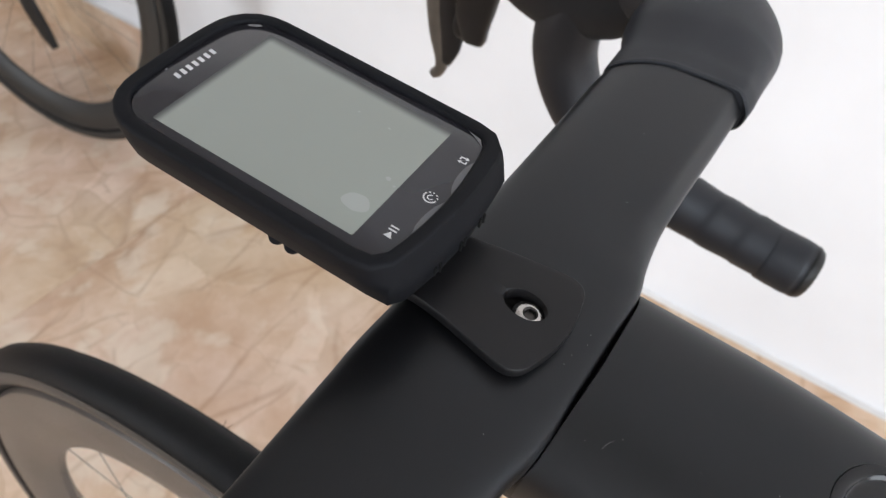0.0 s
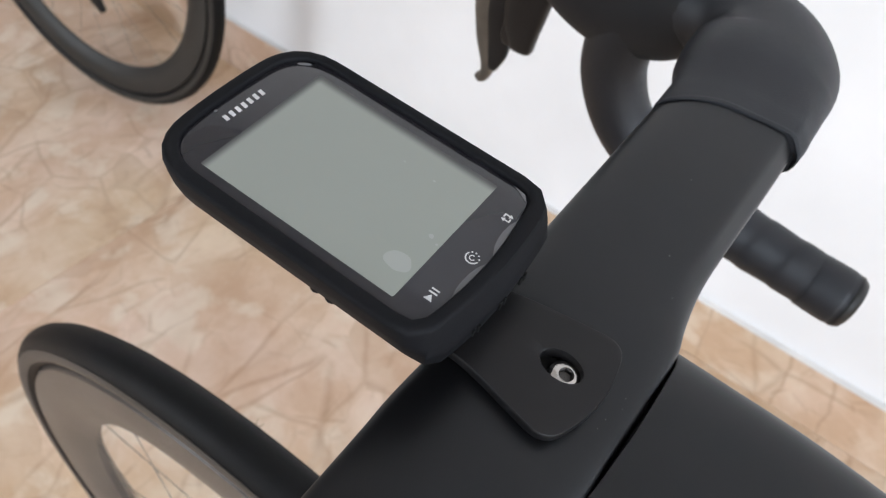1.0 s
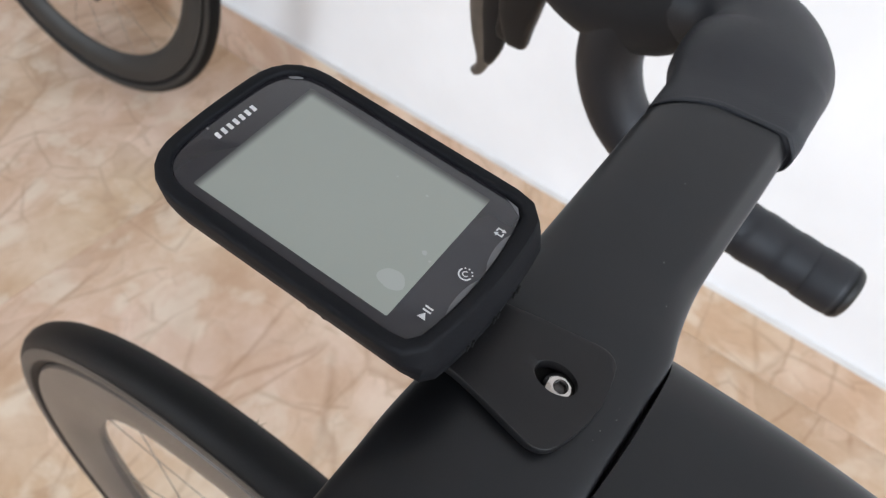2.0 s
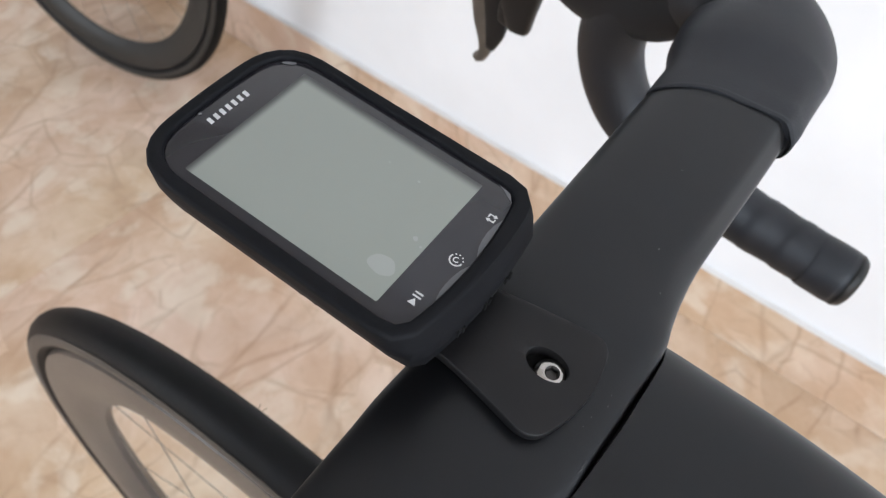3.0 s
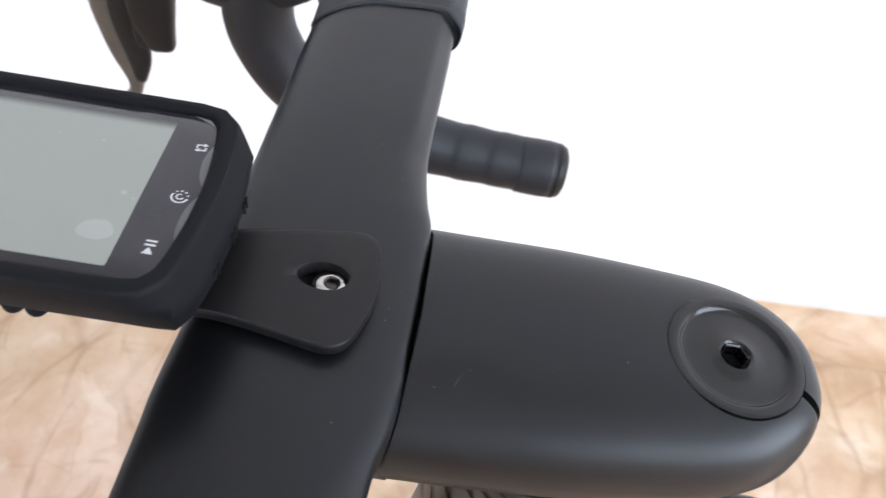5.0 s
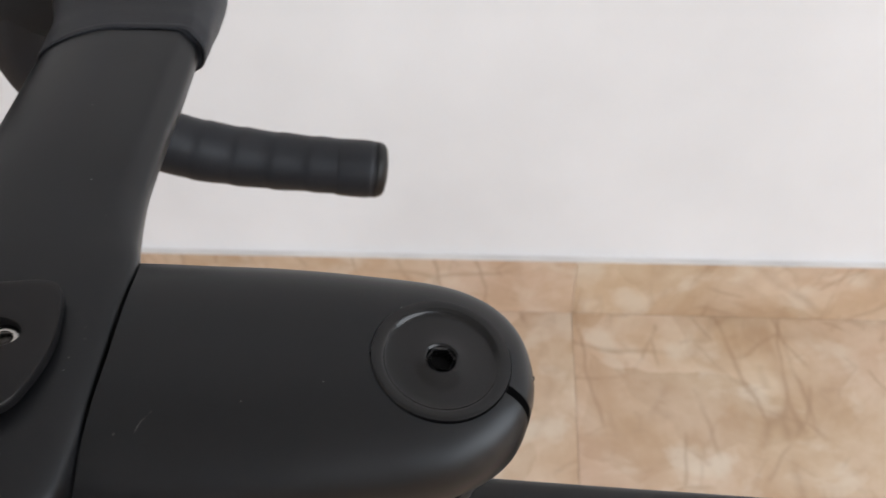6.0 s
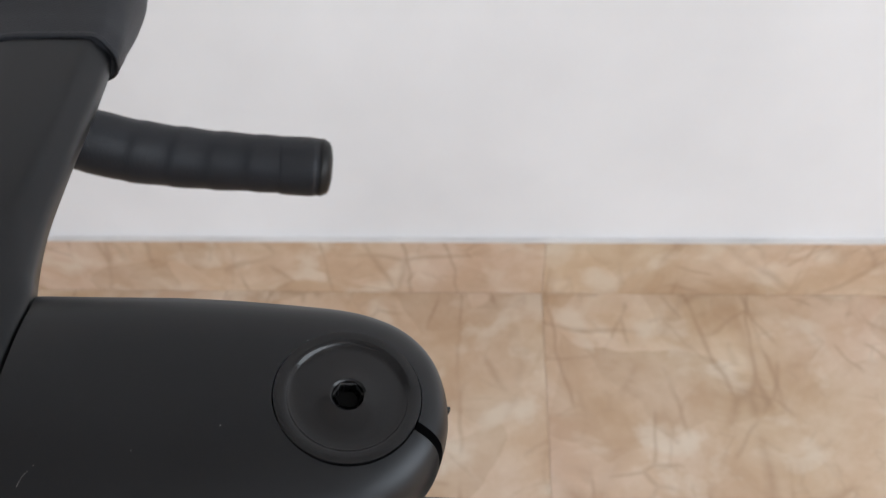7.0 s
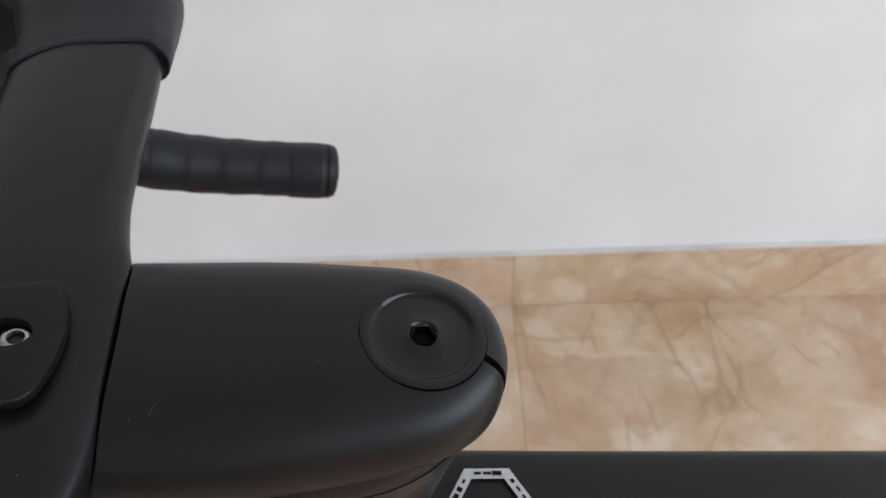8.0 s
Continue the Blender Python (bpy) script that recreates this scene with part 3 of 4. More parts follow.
for s in (1, -1):
    bend_rows = smooth_path(BEND, 6)
    tape = part("bar_tape", sided(loft([tape_ring(i, bend_rows) for i in range(len(bend_rows))]), s), TAPE, bike, "black textured bar tape over the bend", BAR)
    rim = []
    for y, grow, behind in ((0.1365, 0.0001, 0.0015), (0.1284, 0.0001, 0.0014), (0.1281, 0.0003, 0.0014), (0.1282, 0.0006, 0.0015), (0.1286, 0.0008, 0.0016), (0.1300, 0.00098, 0.0018), (0.1312, 0.0006, 0.0016)):
        rim.append([(p[0], p[1] + edge_shift(p[0], y), p[2]) for p in bar_ring(y, grow, behind=behind)])
    part("tape_edge", sided(loft(rim), s), TAPE, tape, "turned tape edge", BAR)
    rows = smooth_path(mirrored(DROP, s), 12)
    drop = part("drop_grip", wrapped(smooth_path(mirrored(DROP, s), 26), 0.0, 0.0205, 0.0005), TAPE, bike, "black taped drop with overlapping wraps", BAR)
    e = rows[-1]
    part("tape_wrap", tube([(e[0] - 0.0210, e[1] - 0.0008 * s, e[2], 0.0154, 0.0154), (e[0] - 0.0190, e[1] - 0.0007 * s, e[2], 0.0159, 0.0159), (e[0] - 0.0060, e[1] - 0.0002 * s, e[2], 0.0162, 0.0162), (e[0] - 0.0020, e[1], e[2], 0.0159, 0.0159), (e[0] + 0.0005, e[1], e[2], 0.0150, 0.0150)], 28, 5), TAPE, drop, m=BAR)
    part("end_plug", tube([(e[0] - 0.001, e[1], e[2], 0.0150, 0.0150), (e[0] + 0.0015, e[1], e[2], 0.0158, 0.0158), (e[0] + 0.0035, e[1], e[2], 0.0150, 0.0150)], 28, 3, round_ends=True), PLASTIC, drop, "black plastic end plug", BAR)
    part("hood", tube(mirrored(HOODS, s), 28, 6, power=2.3), HOOD, bike, "black rubber brake hood", BAR)
    lever = part("brake_lever", tube(mirrored(LEVER, s), 20, 6, side=(1, 0, 0.2), power=3.0, round_ends=True), DULL_STEEL, bike, "dull grey metal brake lever with a hooked tip", BAR)
    part("shift_paddle", tube(mirrored(PADDLE, s), 20, 6, side=(1, 0, 0.2), power=3.4, round_ends=True), LEVER_BLACK, lever, "black shift paddle", BAR)
    part("paddle_tip", tube(mirrored(PADDLE_TIP, s), 16, 5, side=(1, 0, 0.2), power=3.0, round_ends=True), LEVER_BLACK, lever, "notched end of the paddle", BAR)
    part("lever_back", tube(mirrored(LEVER_BACK, s), 16, 5, side=(1, 0, 0.2), power=3.0, round_ends=True), LEVER_BLACK, lever, "dark inner face of the lever", BAR)


# ---- head tube, fork and top tube ----
def section(nose, tail, half, w):
    """A point of the head tube's section: blunt nose, tapered tail."""
    u, v = math.cos(w), math.sin(w)
    full = abs(v) ** 0.7 if u > 0 else abs(v) ** 0.85 * (1.0 - 0.25 * u * u)
    return (nose + tail) / 2 - (tail - nose) / 2 * u, math.copysign(half * full, v)


def head_ring(z, nose, tail, half, n=72):
    return [(*section(nose, tail, half, 2 * math.pi * k / n), z) for k in range(n)]


HEAD = [(-0.049, 0.0410, 0.121, 0.0230), (-0.056, 0.0390, 0.121, 0.0240), (-0.075, 0.0392, 0.119, 0.0232), (-0.100, 0.0372, 0.117, 0.0225), (-0.130, 0.0342, 0.115, 0.0225), (-0.165, 0.0275, 0.112, 0.0240)]
head_rows = smooth_path(HEAD, 6)
part("spacer", loft([head_ring(*r) for r in ((-0.029, 0.062, 0.1205, 0.0205), (-0.038, 0.056, 0.1212, 0.0225), (-0.0440, 0.050, 0.1205, 0.0232), (-0.0482, 0.044, 0.1200, 0.0228))]), SATIN, bike, "black headset cover under the stem", C)
head = part("head_tube", loft([head_ring(*r) for r in head_rows]), FRAME_GREY, bike, "dark grey head tube with black pinstripes and a neon yellow band", C)


def on_head(w, z, lift=0.0003):
    zs = [-r[0] for r in head_rows]
    r = [float(np.interp(-z, zs, [h[i] for h in head_rows])) for i in range(1, 4)]
    a, p, b = (Vector(section(*r, w + d)) for d in (-0.02, 0.0, 0.02))
    t = (b - a).normalized()
    q = p + Vector((-t.y, t.x)) * (lift if -t.y * (p.x - (r[0] + r[1]) / 2) + t.x * p.y > 0 else -lift)
    return Vector((q.x, q.y, z))


def turn_at(x, z):
    """The turn round the section, on the near side, at which the head tube has this x."""
    zs = [-r[0] for r in head_rows]
    nose, tail = (float(np.interp(-z, zs, [h[i] for h in head_rows])) for i in (1, 2))
    return -math.acos(max(-1.0, min(1.0, ((nose + tail) / 2 - x) / ((tail - nose) / 2))))


def painted(name, left, right, mat, lift=0.0003, label="", cols=2):
    """A painted patch between two lines of (turn, z)."""
    left, right = smooth_path(left, 6), smooth_path(right, 6)
    grid = [[on_head(a[0] + (b[0] - a[0]) * c / cols, a[1] + (b[1] - a[1]) * c / cols, lift) for a, b in zip(left, right)] for c in range(cols + 1)]
    return part(name, loft(grid, cap=False, closed=False), mat, head, label, C)


def stripe(name, points, width, mat, lift=0.0003):
    a, b = ([(turn_at(x + d, z), z) for x, z in points] for d in (-width / 2, width / 2))
    return painted(name, a, b, mat, lift)


for points in (((0.0394, -0.0768), (0.0424, -0.0846), (0.0468, -0.0905), (0.056, -0.099), (0.070, -0.107)), ((0.0377, -0.0551), (0.0443, -0.0694), (0.0505, -0.0785), (0.060, -0.088), (0.074, -0.097)),
               ((0.0418, -0.0505), (0.0475, -0.0573), (0.0548, -0.0655), (0.064, -0.073), (0.078, -0.081)), ((0.0480, -0.0505), (0.0527, -0.0545), (0.0577, -0.0590), (0.067, -0.065), (0.081, -0.071)),
               ((0.0548, -0.0500), (0.0590, -0.0520), (0.0650, -0.0545), (0.074, -0.058), (0.086, -0.062))):
    stripe("pinstripe", [(x - 0.0015, z - 0.001) for x, z in points], 0.0016, BLACK_GAP)
BORDER = ((0.0379, -0.1115), (0.0386, -0.116), (0.0424, -0.122), (0.0470, -0.136), (0.0525, -0.152))
LINE = ((0.0417, -0.0820), (0.0403, -0.0960), (0.0380, -0.1080))
painted("nose_panel", [(0.5, z - 0.030) for x, z in LINE], [(turn_at(x, z), z) for x, z in LINE], SILVER, 0.0002, "pale silver panel on the nose", 12)
stripe("nose_line", LINE, 0.0011, BLACK_GAP, 0.0005)
painted("yellow_band", [(0.5, z - 0.058) for x, z in BORDER], [(turn_at(x, z), z) for x, z in BORDER], YELLOW, 0.0004, "neon yellow painted band", 14)
for k in range(3):
    stripe("band_line", [(x - 0.0012 - 0.0016 * k, z - 0.012) for x, z in BORDER[1:4]], 0.0006, BLACK_GAP, 0.0006)

hub = Vector((-0.1391, -0.029, 0.340))
fork = part("fork_crown", loft([head_ring(*r) for r in smooth_path([(-0.167, 0.028, 0.112, 0.0255), (-0.180, 0.030, 0.106, 0.036), (-0.198, 0.036, 0.096, 0.046)], 4)]), FRAME_GREY, bike, "dark grey fork crown", C)
for s in (1, -1):
    top = C @ Vector((0.066, 0.040 * s, -0.188))
    end = hub + Vector((0.003, 0.052 * s, -0.005))
    mid = (top + end) / 2 + Vector((0.012, 0.004 * s, 0.0))
    part("fork_blade", tube([(*top, 0.009, 0.022), (*mid, 0.007, 0.018), (*end, 0.006, 0.010)], 20, 8, side=(1, 0, 0), round_ends=True), FRAME_GREY, fork)

TT0 = C @ Vector((0.095, 0.0, -0.1112))
TD = Vector((math.cos(radians(3.0)), math.sin(radians(3.0)), -0.145))
top_tube = part("top_tube", tube([(*(TT0 + TD * d), w, h) for d, w, h in ((0.0, 0.0210, 0.024), (0.08, 0.0205, 0.0215), (0.3, 0.0195, 0.020), (0.56, 0.018, 0.019))], 36, 8, power=4.2), TUBE_BLACK, bike, "satin black carbon top tube")


# ---- wheels ----
def wheel(owner, centre, yaw, lean, depth, rim_mat, side_mat, name="front_wheel", spokes=20, label="deep-rimmed wheel with a black tyre"):
    m = Matrix.Translation(centre) @ pose(0, 0, 0, 0, 0, yaw) @ pose(0, 0, 0, 90 + lean)
    prof = []
    for k in range(14):
        w = 2 * math.pi * k / 14
        prof.append((0.3262 + 0.0142 * math.cos(w), 0.0142 * math.sin(w)))
    tyre = part(name, ring_solid(prof), TYRE, owner, label, m)
    for f in (1, -1):
        part("sidewall", ring_solid([(0.3262 + 0.0144 * math.cos(w), f * 0.0144 * math.sin(w)) for w in (1.22, 1.4, 1.55, 1.7, 1.85, 1.95)] + [(0.3262 + 0.0136 * math.cos(w), f * 0.0136 * math.sin(w)) for w in (1.95, 1.85, 1.7, 1.55, 1.4, 1.22)]), side_mat, tyre, "dull grey sidewall band", m)
    ri = 0.311 - depth
    part("rim", ring_solid([(0.3150, 0.0095), (0.3125, 0.0128), (0.296, 0.0140), (0.280, 0.0128), (ri + 0.008, 0.0075), (ri, 0.003), (ri, -0.003), (ri + 0.008, -0.0075), (0.280, -0.0128), (0.296, -0.0140), (0.3125, -0.0128), (0.3150, -0.0095)]), rim_mat, tyre, "deep carbon rim", m)
    part("hub", merge(cylinder(0.013, -0.036, 0.036, 24, 0.002), cylinder(0.021, 0.026, 0.030, 24, 0.001), cylinder(0.021, -0.030, -0.026, 24, 0.001), cylinder(0.006, -0.052, 0.052, 16, 0.001)), PLASTIC, tyre, "black wheel hub", m)
    for k in range(spokes):
        w = 2 * math.pi * k / spokes
        side = 1 if k % 2 else -1
        a = Vector((0.02 * math.cos(w + 0.9 * side), 0.02 * math.sin(w + 0.9 * side), 0.028 * side))
        b = Vector(((ri + 0.004) * math.cos(w), (ri + 0.004) * math.sin(w), 0.0))
        part("spoke", tube([(*a, 0.00045, 0.0004), (*b, 0.00045, 0.0004)], 6, 1, side=(0, 0, 1)), DULL_STEEL, tyre, m=m)
    return tyre, m


def ring_solid(profile, n=96):
    return loft([[(r * math.cos(2 * math.pi * k / n), r * math.sin(2 * math.pi * k / n), z) for r, z in profile] for k in range(n)], loop=True)


front_tyre, WM = wheel(bike, hub, 3.47, -1.25, 0.0565, RIM, SIDEWALL)
for turn, bend in ((93.0, 0.4), (92.6, -0.9)):
    w, q = radians(turn), radians(-69.0)
    hair = [(0.3262 + r * math.cos(q), r * math.sin(q)) for r in (0.0138, 0.0158, 0.0172)]
    part("moulding_hair", tube([(r * math.cos(w + bend * 0.003 * k), r * math.sin(w + bend * 0.003 * k), z, 0.00022 - 0.00006 * k, 0.00022 - 0.00006 * k) for k, (r, z) in enumerate(hair)], 6, 2), TYRE, front_tyre, m=WM)
OTHER = Vector((-1.335, 0.506, 0.339))
other = thing("other_bicycle", (OTHER.x, OTHER.y, 0.0), "another black road bicycle standing ahead by the wall", "bicycle")
OM = wheel(other, OTHER, 8.9, -4.25, 0.048, DARK_RIM, DARK_RIM, "rear_wheel")[1]
part("derailleur_cage", tube([(0.035, 0.02, 0.045, 0.005, 0.016), (0.05, -0.03, 0.05, 0.005, 0.019), (0.073, -0.080, 0.05, 0.005, 0.016), (0.090, -0.108, 0.05, 0.004, 0.008)], 16, 6, side=(1, 0.3, 0), power=3, round_ends=True), PLASTIC, other, "black derailleur cage below the hub", OM)

# decal on the top tube
tx = TD.normalized()
ty = Vector((0, 0, 1)).cross(tx).normalized()
tz = tx.cross(ty)
DM = Matrix.Translation(TT0 + TD * 0.0443 + ty * -0.006 + tz * 0.0232) @ Matrix((tx, ty, tz)).transposed().to_4x4()


def hexagon(r, x=0.0):
    return [(x + r * math.cos(math.pi / 3 * k), r * math.sin(math.pi / 3 * k)) for k in range(6)]


outer, inner = hexagon(0.0162), hexagon(0.0118)
ringbm = loft([[(*p, 0) for p in outer], [(*p, 0.0003) for p in outer], [(*p, 0.0003) for p in inner], [(*p, 0) for p in inner]], cap=False)
decal = part("decal", ringbm, DECAL, top_tube, "grey-white hexagonal ring decal with black marks", DM, smooth=False)
rnd = random.Random(4)
for k in range(6):
    for j in range(3):
        w = math.pi / 3 * k
        a, b = Vector((*hexagon(0.0140)[k], 0)), Vector((*hexagon(0.0140)[(k + 1) % 6], 0))
        p, d = a.lerp(b, 0.25 + 0.25 * j), (b - a).normalized()
        l, h = rnd.uniform(0.0007, 0.0018), rnd.uniform(0.0004, 0.0010)
        q = Vector((-d.y, d.x, 0))
        part("decal_mark", flat([(p + d * l * sx + q * h * sy)[:2] for sx, sy in ((-1, -1), (1, -1), (1, 1), (-1, 1))], 0.0005), BLACK_GAP, decal, m=DM, smooth=False)


# ---- the computer mount ----
def rounded(points, radii, n=6):
    """An outline with rounded corners."""
    out = []
    m = len(points)
    for i in range(m):
        p, a, b = Vector(points[i]), Vector(points[i - 1]), Vector(points[(i + 1) % m])
        u, v = (a - p).normalized(), (b - p).normalized()
        t = radii[i]
        for k in range(n + 1):
            f = k / n
            out.append(tuple((p + u * t) * (1 - f) ** 2 + p * 2 * f * (1 - f) + (p + v * t) * f * f))
    return out


def resample(outline, centre, n):
    """Outline points at even angles round a centre."""
    out = []
    c = Vector(centre)
    pts = [Vector(p) - c for p in outline]
    for k in range(n):
        w = 2 * math.pi * k / n
        d = Vector((math.cos(w), math.sin(w)))
        best = None
        for a, b in zip(pts, pts[1:] + pts[:1]):
            e = b - a
            den = d.x * e.y - d.y * e.x
            if abs(den) < 1e-12:
                continue
            t = (a.x * e.y - a.y * e.x) / den
            s = (a.x * d.y - a.y * d.x) / den
            if t > 0 and -1e-9 <= s <= 1 + 1e-9 and (best is None or t > best):
                best = t
        out.append(tuple(c + d * best))
    return out


mount = thing("computer_mount", C @ Vector((0, 0, -0.004)), "flat black plastic computer mount bolted to the handlebar", "mount")
HOLE = (-0.0014, 0.0003)
NB = 180
slot_r = (0.0061, 0.0041)
arm = resample(rounded([(-0.066, -0.0122), (-0.0265, -0.0140), (0.0062, -0.0207), (0.0131, -0.0020), (0.0098, 0.0180), (-0.0220, 0.0122), (-0.066, 0.0115)],
                       [0.003, 0.006, 0.0068, 0.0095, 0.0068, 0.004, 0.003]), HOLE, NB)
slot = [(HOLE[0] + slot_r[0] * math.cos(2 * math.pi * k / NB), HOLE[1] + slot_r[1] * math.sin(2 * math.pi * k / NB)) for k in range(NB)]


def shrink(pts, d):
    out = []
    for i, p in enumerate(pts):
        t = Vector(pts[(i + 1) % len(pts)]) - Vector(pts[i - 1])
        nrm = Vector((t.y, -t.x)).normalized()
        out.append(tuple(Vector(p) - nrm * d))
    return out


def necked(bm):
    """The arm dips towards the computer."""
    for v in bm.verts:
        d = max(0.0, -0.012 - v.co.x)
        v.co.z -= min(7.0 * d * d, 0.0035)
    return bm


def between(f, z):
    """A ring of the arm between its slot (0) and its outline (1)."""
    return [(a[0] + (b[0] - a[0]) * f, a[1] + (b[1] - a[1]) * f, z) for a, b in zip(slot, arm)]


def soft_edge(f, z):
    """A ring near the outline: a crisp edge on the near side, a wide soft one towards the wall."""
    ring = []
    for a, b in zip(slot, arm):
        wide = min(1.0, max(0.0, (b[1] - 0.004) / 0.007)) * min(1.0, max(0.0, (0.0115 - b[0]) / 0.006))
        g = 1 - (1 - f) * (0.22 + 0.78 * wide)
        ring.append((a[0] + (b[0] - a[0]) * g, a[1] + (b[1] - a[1]) * g, z))
    return ring


rings = [between(0, -0.0045), between(0.6, -0.0045), between(0.9, -0.0026), between(0.985, -0.0017), between(1.0, -0.0012), between(1.0, 0.0006), soft_edge(0.993, 0.0009), soft_edge(0.975, 0.0012), soft_edge(0.945, 0.00145), soft_edge(0.90, 0.0016)]
rings += [between(f, 0.0017 + 0.0002 * (1 - f)) for f in (0.84, 0.75, 0.6, 0.4, 0.27, 0.16, 0.08)] + [between(0.012, 0.0018), between(0.0, 0.0014), between(0.0, -0.0045)]
part("arm", necked(loft(rings, cap=False)), ARM_PLASTIC, mount, "matt black arm with an oval bolt slot", C)
part("slot_floor", flat(shrink(slot, -0.0005), -0.0032, 0.0003), BLACK_GAP, mount, "black plate for the shade in the slot", C)
bolt_m = C @ pose(0.0008, 0.0, -0.0006)
bolt = part("bolt", revolve([(0.0051, -0.0032), (0.0051, -0.0016), (0.0049, -0.0008), (0.0044, -0.0001), (0.0037, 0.0003), (0.0027, 0.0006), (0.0021, 0.0006), (0.0019, 0.0003), (0.0018, -0.0016), (0.0001, -0.0017)], 40), STEEL, mount, "bright steel button-head bolt", bolt_m)
part("socket", loft([[(*p, z) for p in disc(0, 0, r, n=6)] for r, z in ((0.0022, 0.00055), (0.0018, 0.0003), (0.0017, -0.0009), (0.0001, -0.0010))], cap=False), SOCKET_STEEL, bolt, "hex socket in steel darkened for its shade", bolt_m, smooth=False)

# ---- the bike computer ----
G = C @ pose(-0.0722, 0.0010, 0.0186, 0, -2.4, -0.9)
unit = thing("bike_computer", G @ Vector((0, 0, -0.019)), "grey-screened bike computer in a black silicone case on its mount", "bike computer")


def plan(grow, front, rear, half, n=96, full=0.0):
    """The computer's outline; full squares its rear corner on the wall side."""
    pts = [(-front + 0.0016, -half), (rear - 0.0046, -half), (rear, 0.0), (rear - 0.0046 + full, half + 0.4 * full), (-front + 0.0016, half), (-front, 0.0)]
    pts = rounded(pts, [0.0115, 0.0042, 0.020, 0.0042 + 0.5 * full, 0.0115, 0.014], 10)
    return shrink(resample(pts, (0, 0), n), -grow)


def lip(d, z, rear=0.0, front=0.0):
    in_ = 0.0006 if d < 0.0014 and z > -0.003 else 0.0
    return [(x, y + in_, z) for x, y in plan(d, 0.0418 + front, 0.0436 + rear, 0.0258, full=0.0015 if d > 0.0012 and z < 0.001 else 0.0)]


case = part("silicone_case", loft([lip(-0.0120, -0.0205, 0.001, -0.004), lip(-0.0075, -0.0202, 0.0045, -0.002), lip(-0.0024, -0.0176, 0.0065), lip(0.0012, -0.0122, 0.0062, 0.001), lip(0.0030, -0.0072, 0.0044, 0.0005), lip(0.0038, -0.0050, 0.0026), lip(0.0039, -0.0044, 0.0022), lip(0.0045, -0.0006, 0.0002), lip(0.0044, 0.0002),
                                   lip(0.0040, 0.0008), lip(0.0033, 0.0011), lip(0.0013, 0.0010), lip(0.0009, 0.0008), lip(0.0006, 0.0002), lip(0.0005, -0.0010)], cap=True), RUBBER, unit, "black silicone sleeve", G)
glass = part("screen_glass", loft([lip(0.0005, -0.0012), lip(0.0005, -0.0002), lip(0.0001, 0.0)], cap=True), GLASS_BLACK, unit, "black glossy glass front", G)
lcd = part("lcd", flat(rounded([(-0.0303, -0.0229), (0.0307, -0.0229), (0.0307, 0.0229), (-0.0303, 0.0229)], [0.0006] * 4, 3), 0.00004), LCD_GREY, glass, "blank grey-green display with a painted rim shadow", G)
# coordinates that place the painted rim shadow
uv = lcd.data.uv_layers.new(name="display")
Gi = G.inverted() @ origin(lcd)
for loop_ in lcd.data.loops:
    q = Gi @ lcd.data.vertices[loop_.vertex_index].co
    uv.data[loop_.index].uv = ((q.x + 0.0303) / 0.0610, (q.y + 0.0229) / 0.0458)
part("film_bubble", flat(disc(0.0254, -0.0139, 0.0035, 0.0030, 28, 0.07, 3), 0.00007), FILM, glass, "pale air bubble under the screen film", G)
for x, y, r, s in ((0.0271, -0.0024, 0.0008, 5), (0.0296, -0.0037, 0.0004, 6), (0.0171, 0.0128, 0.0004, 7), (0.0073, 0.0130, 0.0003, 8)):
    part("film_bubble", flat(disc(x, y, r, r * 0.8, 14, 0.12, s), 0.00007), FILM, glass, m=G)
edge = plan(0.0004, 0.0418, 0.0436, 0.0258)


def crescent(y0, y1, depth):
    outer = sorted([p for p in edge if p[0] > 0.03 and y0 < p[1] < y1], key=lambda p: p[1])
    inner = [(p[0] - depth * math.sin(math.pi * k / (len(outer) - 1)) ** 0.7, p[1]) for k, p in enumerate(outer)]
    return outer + inner[::-1][1:-1]


for y0, y1, d in ((-0.0150, 0.0005, 0.0015), (0.0015, 0.0170, 0.0018), (0.0215, 0.0262, 0.0024)):
    part("film_edge", flat(crescent(y0, y1, d), 0.00007), FILM_DARK, glass, "lifted edge of the screen film", G, smooth=False)
part("film_notch", flat([(-0.0361 + a * 0.80 - b * 0.60, 0.0231 + a * 0.60 + b * 0.80) for a, b in disc(0, 0, 0.0021, 0.0006, 20)], 0.0001), FILM_DARK, glass, "grey notch in the film", G)
part("light_sensor", flat(disc(-0.0405, -0.0072, 0.0005, n=16), 0.00007), FILM_DARK, glass, "small sensor dot", G)

# lettering drawn as plain blocks
for k in range(7):
    y = -0.0079 + 0.00224 * k
    part("logo_block", flat([(-0.0379, y + 0.0003), (-0.0357, y), (-0.0357, y + 0.0012), (-0.0379, y + 0.0015)], 0.00007), PRINT, glass, m=G, smooth=False)


def arc(cx, cy, r0, r1, a0, a1, n=14):
    ws = [a0 + (a1 - a0) * k / n for k in range(n + 1)]
    return [(cx + r1 * math.cos(w), cy + r1 * math.sin(w)) for w in ws] + [(cx + r0 * math.cos(w), cy + r0 * math.sin(w)) for w in ws[::-1]]


def icon(name, shapes):
    part(name, merge(*[flat(s, 0.00007) for s in shapes]), PRINT, glass, "pale grey printed icon", G, smooth=False)


icon("play_icon", [[(0.0361, -0.0182), (0.0384, -0.0182), (0.03725, -0.0163)], [(0.0361, -0.0160), (0.0384, -0.0160), (0.0384, -0.0155), (0.0361, -0.0155)], [(0.0361, -0.0149), (0.0384, -0.0149), (0.0384, -0.0144), (0.0361, -0.0144)]])
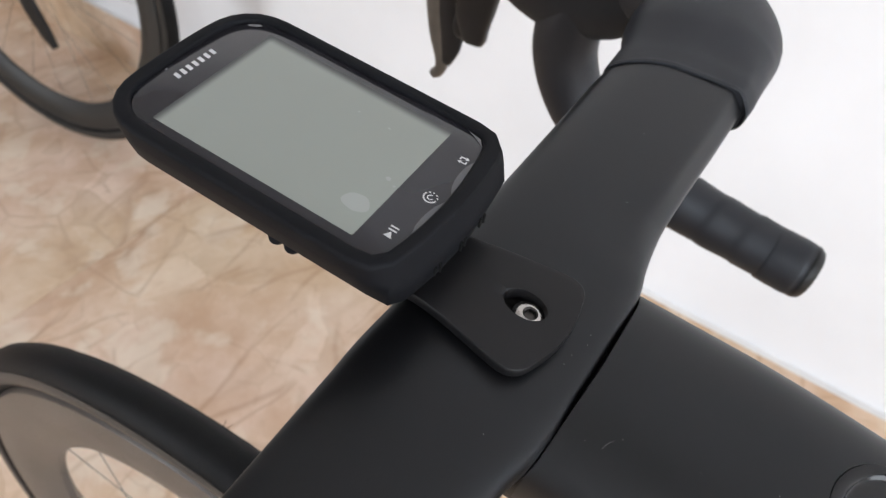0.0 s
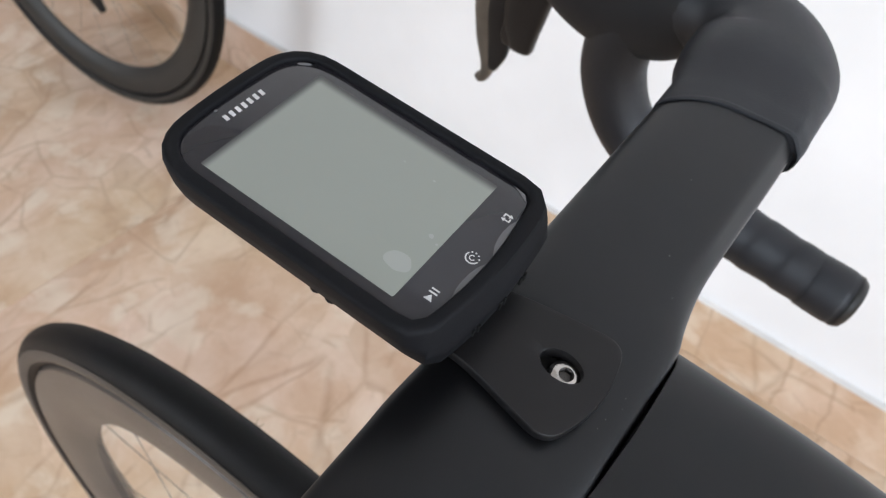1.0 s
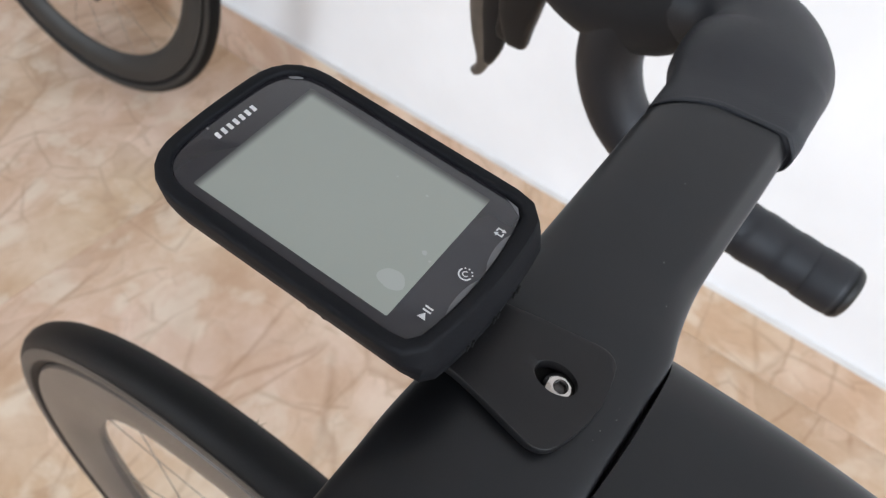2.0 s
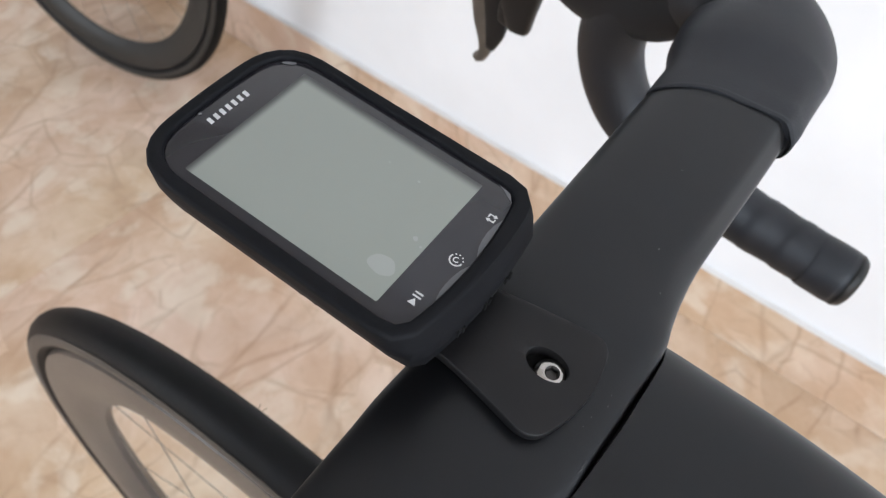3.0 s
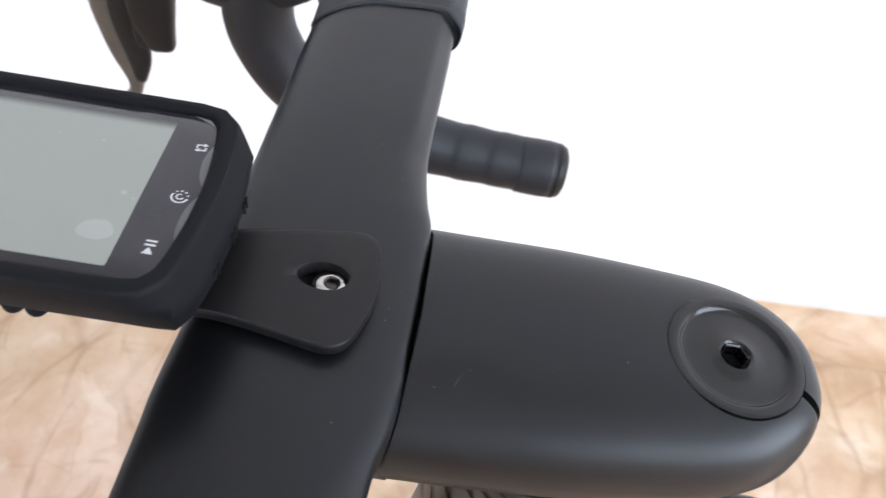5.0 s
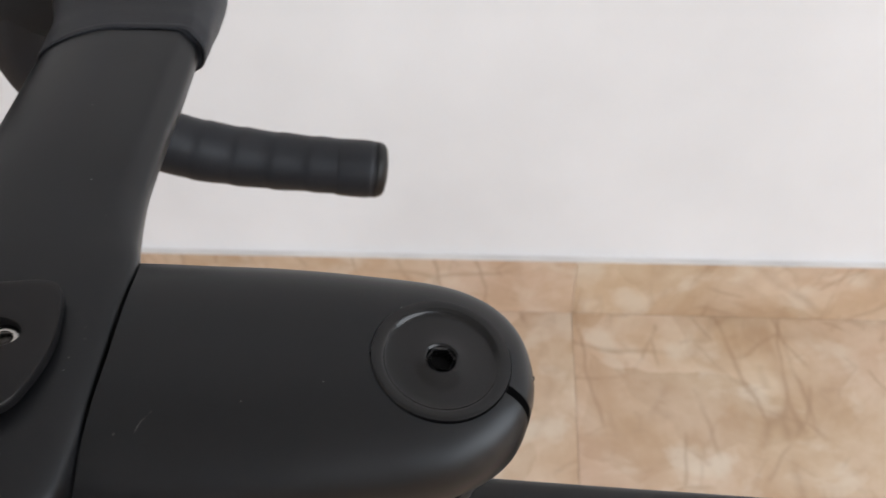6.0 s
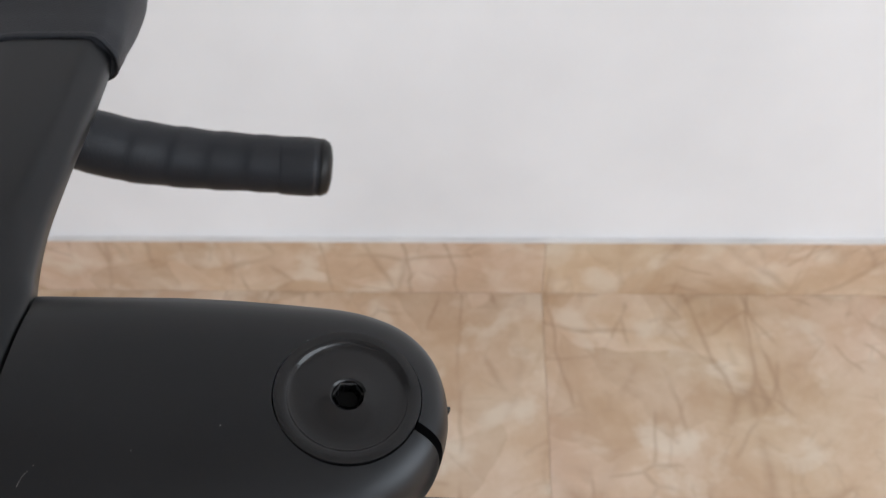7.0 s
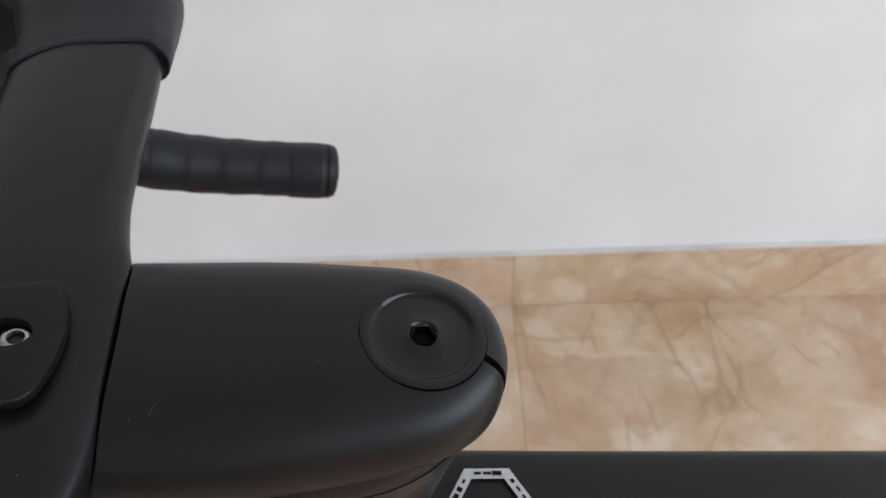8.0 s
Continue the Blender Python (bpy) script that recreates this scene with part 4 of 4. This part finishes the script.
CX, CY = 0.0386, -0.0010
icon("lap_icon", [arc(CX, CY, 0.00155, 0.00195, radians(150), radians(390 - 40)), arc(CX, CY, 0.0006, 0.0009, radians(75), radians(345)), *[disc(CX + 0.00175 * math.cos(radians(w)), CY + 0.00175 * math.sin(radians(w)), 0.00025, n=8) for w in (20, 55, 90, 125)]])
RX, RY = 0.0384, 0.0155
half = [(0.0004, 0.0011), (-0.0012, 0.0011), (-0.0012, -0.0002), (-0.0008, -0.0002), (-0.0008, 0.0007), (0.0004, 0.0007)]
tip = [(0.0003, 0.0016), (0.0014, 0.0009), (0.0003, 0.0002)]
icon("page_icon", [[(RX + f * x, RY + f * y) for x, y in shape] for f in (1, -1) for shape in (half, tip)])
for x in (0.0080, 0.0130):
    part("side_button", tube([(x - 0.0018, -0.0219, -0.0178, 0.0012, 0.0014), (x, -0.0226, -0.0186, 0.0016, 0.0017), (x + 0.0018, -0.0219, -0.0178, 0.0012, 0.0014)], 14, 4, round_ends=True), RUBBER, case, "small side button", G)
for y in (-0.0125, -0.0105, -0.0015, 0.0005, 0.0085, 0.0105):
    marks = []
    for z, rear, d in ((-0.0085, 0.0048, 0.0029), (-0.0122, 0.0062, 0.0014)):
        q = min((p for p in lip(d, z, rear) if p[0] > 0.03), key=lambda p: abs(p[1] - y))
        marks.append((q[0] - 0.0002, y + (-0.0085 - z) * 0.15, z, 0.0004, 0.0004))
    part("grip_mark", tube(marks, 8, 2), BLACK_GAP, case, "moulded mark in the sleeve", G)


# ---- tiles of the floor and the skirting ----
def tile_mesh(name, w, d, h):
    bm = box(0, w, 0, d, -h, 0, 0.0004)
    me = bpy.data.meshes.new(name)
    bm.to_mesh(me)
    bm.free()
    me.materials.append(MARBLE)
    return me


G2 = 0.0007
ft = tile_mesh("tile", TILE - G2, TILE - G2, 0.008)
for i in range(-6, 3):
    for j in range(0, 3):
        x, y = T0 + TILE * i, WALL_Y - 0.010 - TILE * (j + 1)
        if x > XE or x + TILE < XW:
            continue
        ob = new("tile", ft)
        ob.parent = floor
        ob.location = (x + G2 / 2, y + G2 / 2, 0)
st = tile_mesh("skirting_tile", TILE - G2, 0.010, SKIRT)
for i in range(-6, 3):
    ob = new("skirting_tile", st)
    ob.parent = skirting
    ob.location = (T0 + TILE * i + G2 / 2, WALL_Y - 0.010, SKIRT - 0.0006)


structure("trim", box(XW, XE, WALL_Y - 0.0095, WALL_Y, SKIRT - 0.0004, SKIRT + 0.0026, 0.0008), CAULK, "thin pale grey caulk line on the skirting", "caulk line")


# ---- dust on the cockpit ----
rnd = random.Random(11)
spots = [(0.0152, -0.0023, -0.0029), (0.008, -0.035, -0.0031), (0.012, 0.044, -0.0034), (0.055, -0.012, -0.0016), (0.073, -0.006, -0.0006),
         (0.0165, 0.0065, -0.0029), (0.0172, 0.0032, -0.0029), (0.0148, -0.0058, -0.0030), (0.0045, 0.058, -0.0041), (-0.004, 0.092, -0.0052), (0.010, 0.118, -0.0062), (0.036, -0.0155, -0.0026), (0.091, 0.0175, 0.0), (0.0287, -0.0198, -0.0055)]
lint = tube([(0.0331, -0.0191, -0.0049, 0.00004, 0.00004), (0.0337, -0.0172, -0.0043, 0.00004, 0.00004), (0.0347, -0.0159, -0.0040, 0.00003, 0.00003)], 6, 3)
tagged(part("lint_fibre", lint, DUST, None, m=BAR), "short pale lint fibre lying on the black stem", "lint", kind="stuff")
dust = merge(*[flat(disc(x, y, rnd.uniform(0.00007, 0.00013), rnd.uniform(0.00008, 0.00022), 8, 0.15, k), z + 0.0003, 0.0001) for k, (x, y, z) in enumerate(spots)])
tagged(part("dust", dust, DUST, None, m=BAR), "pale specks of dust on the black cockpit", "dust", kind="stuff")
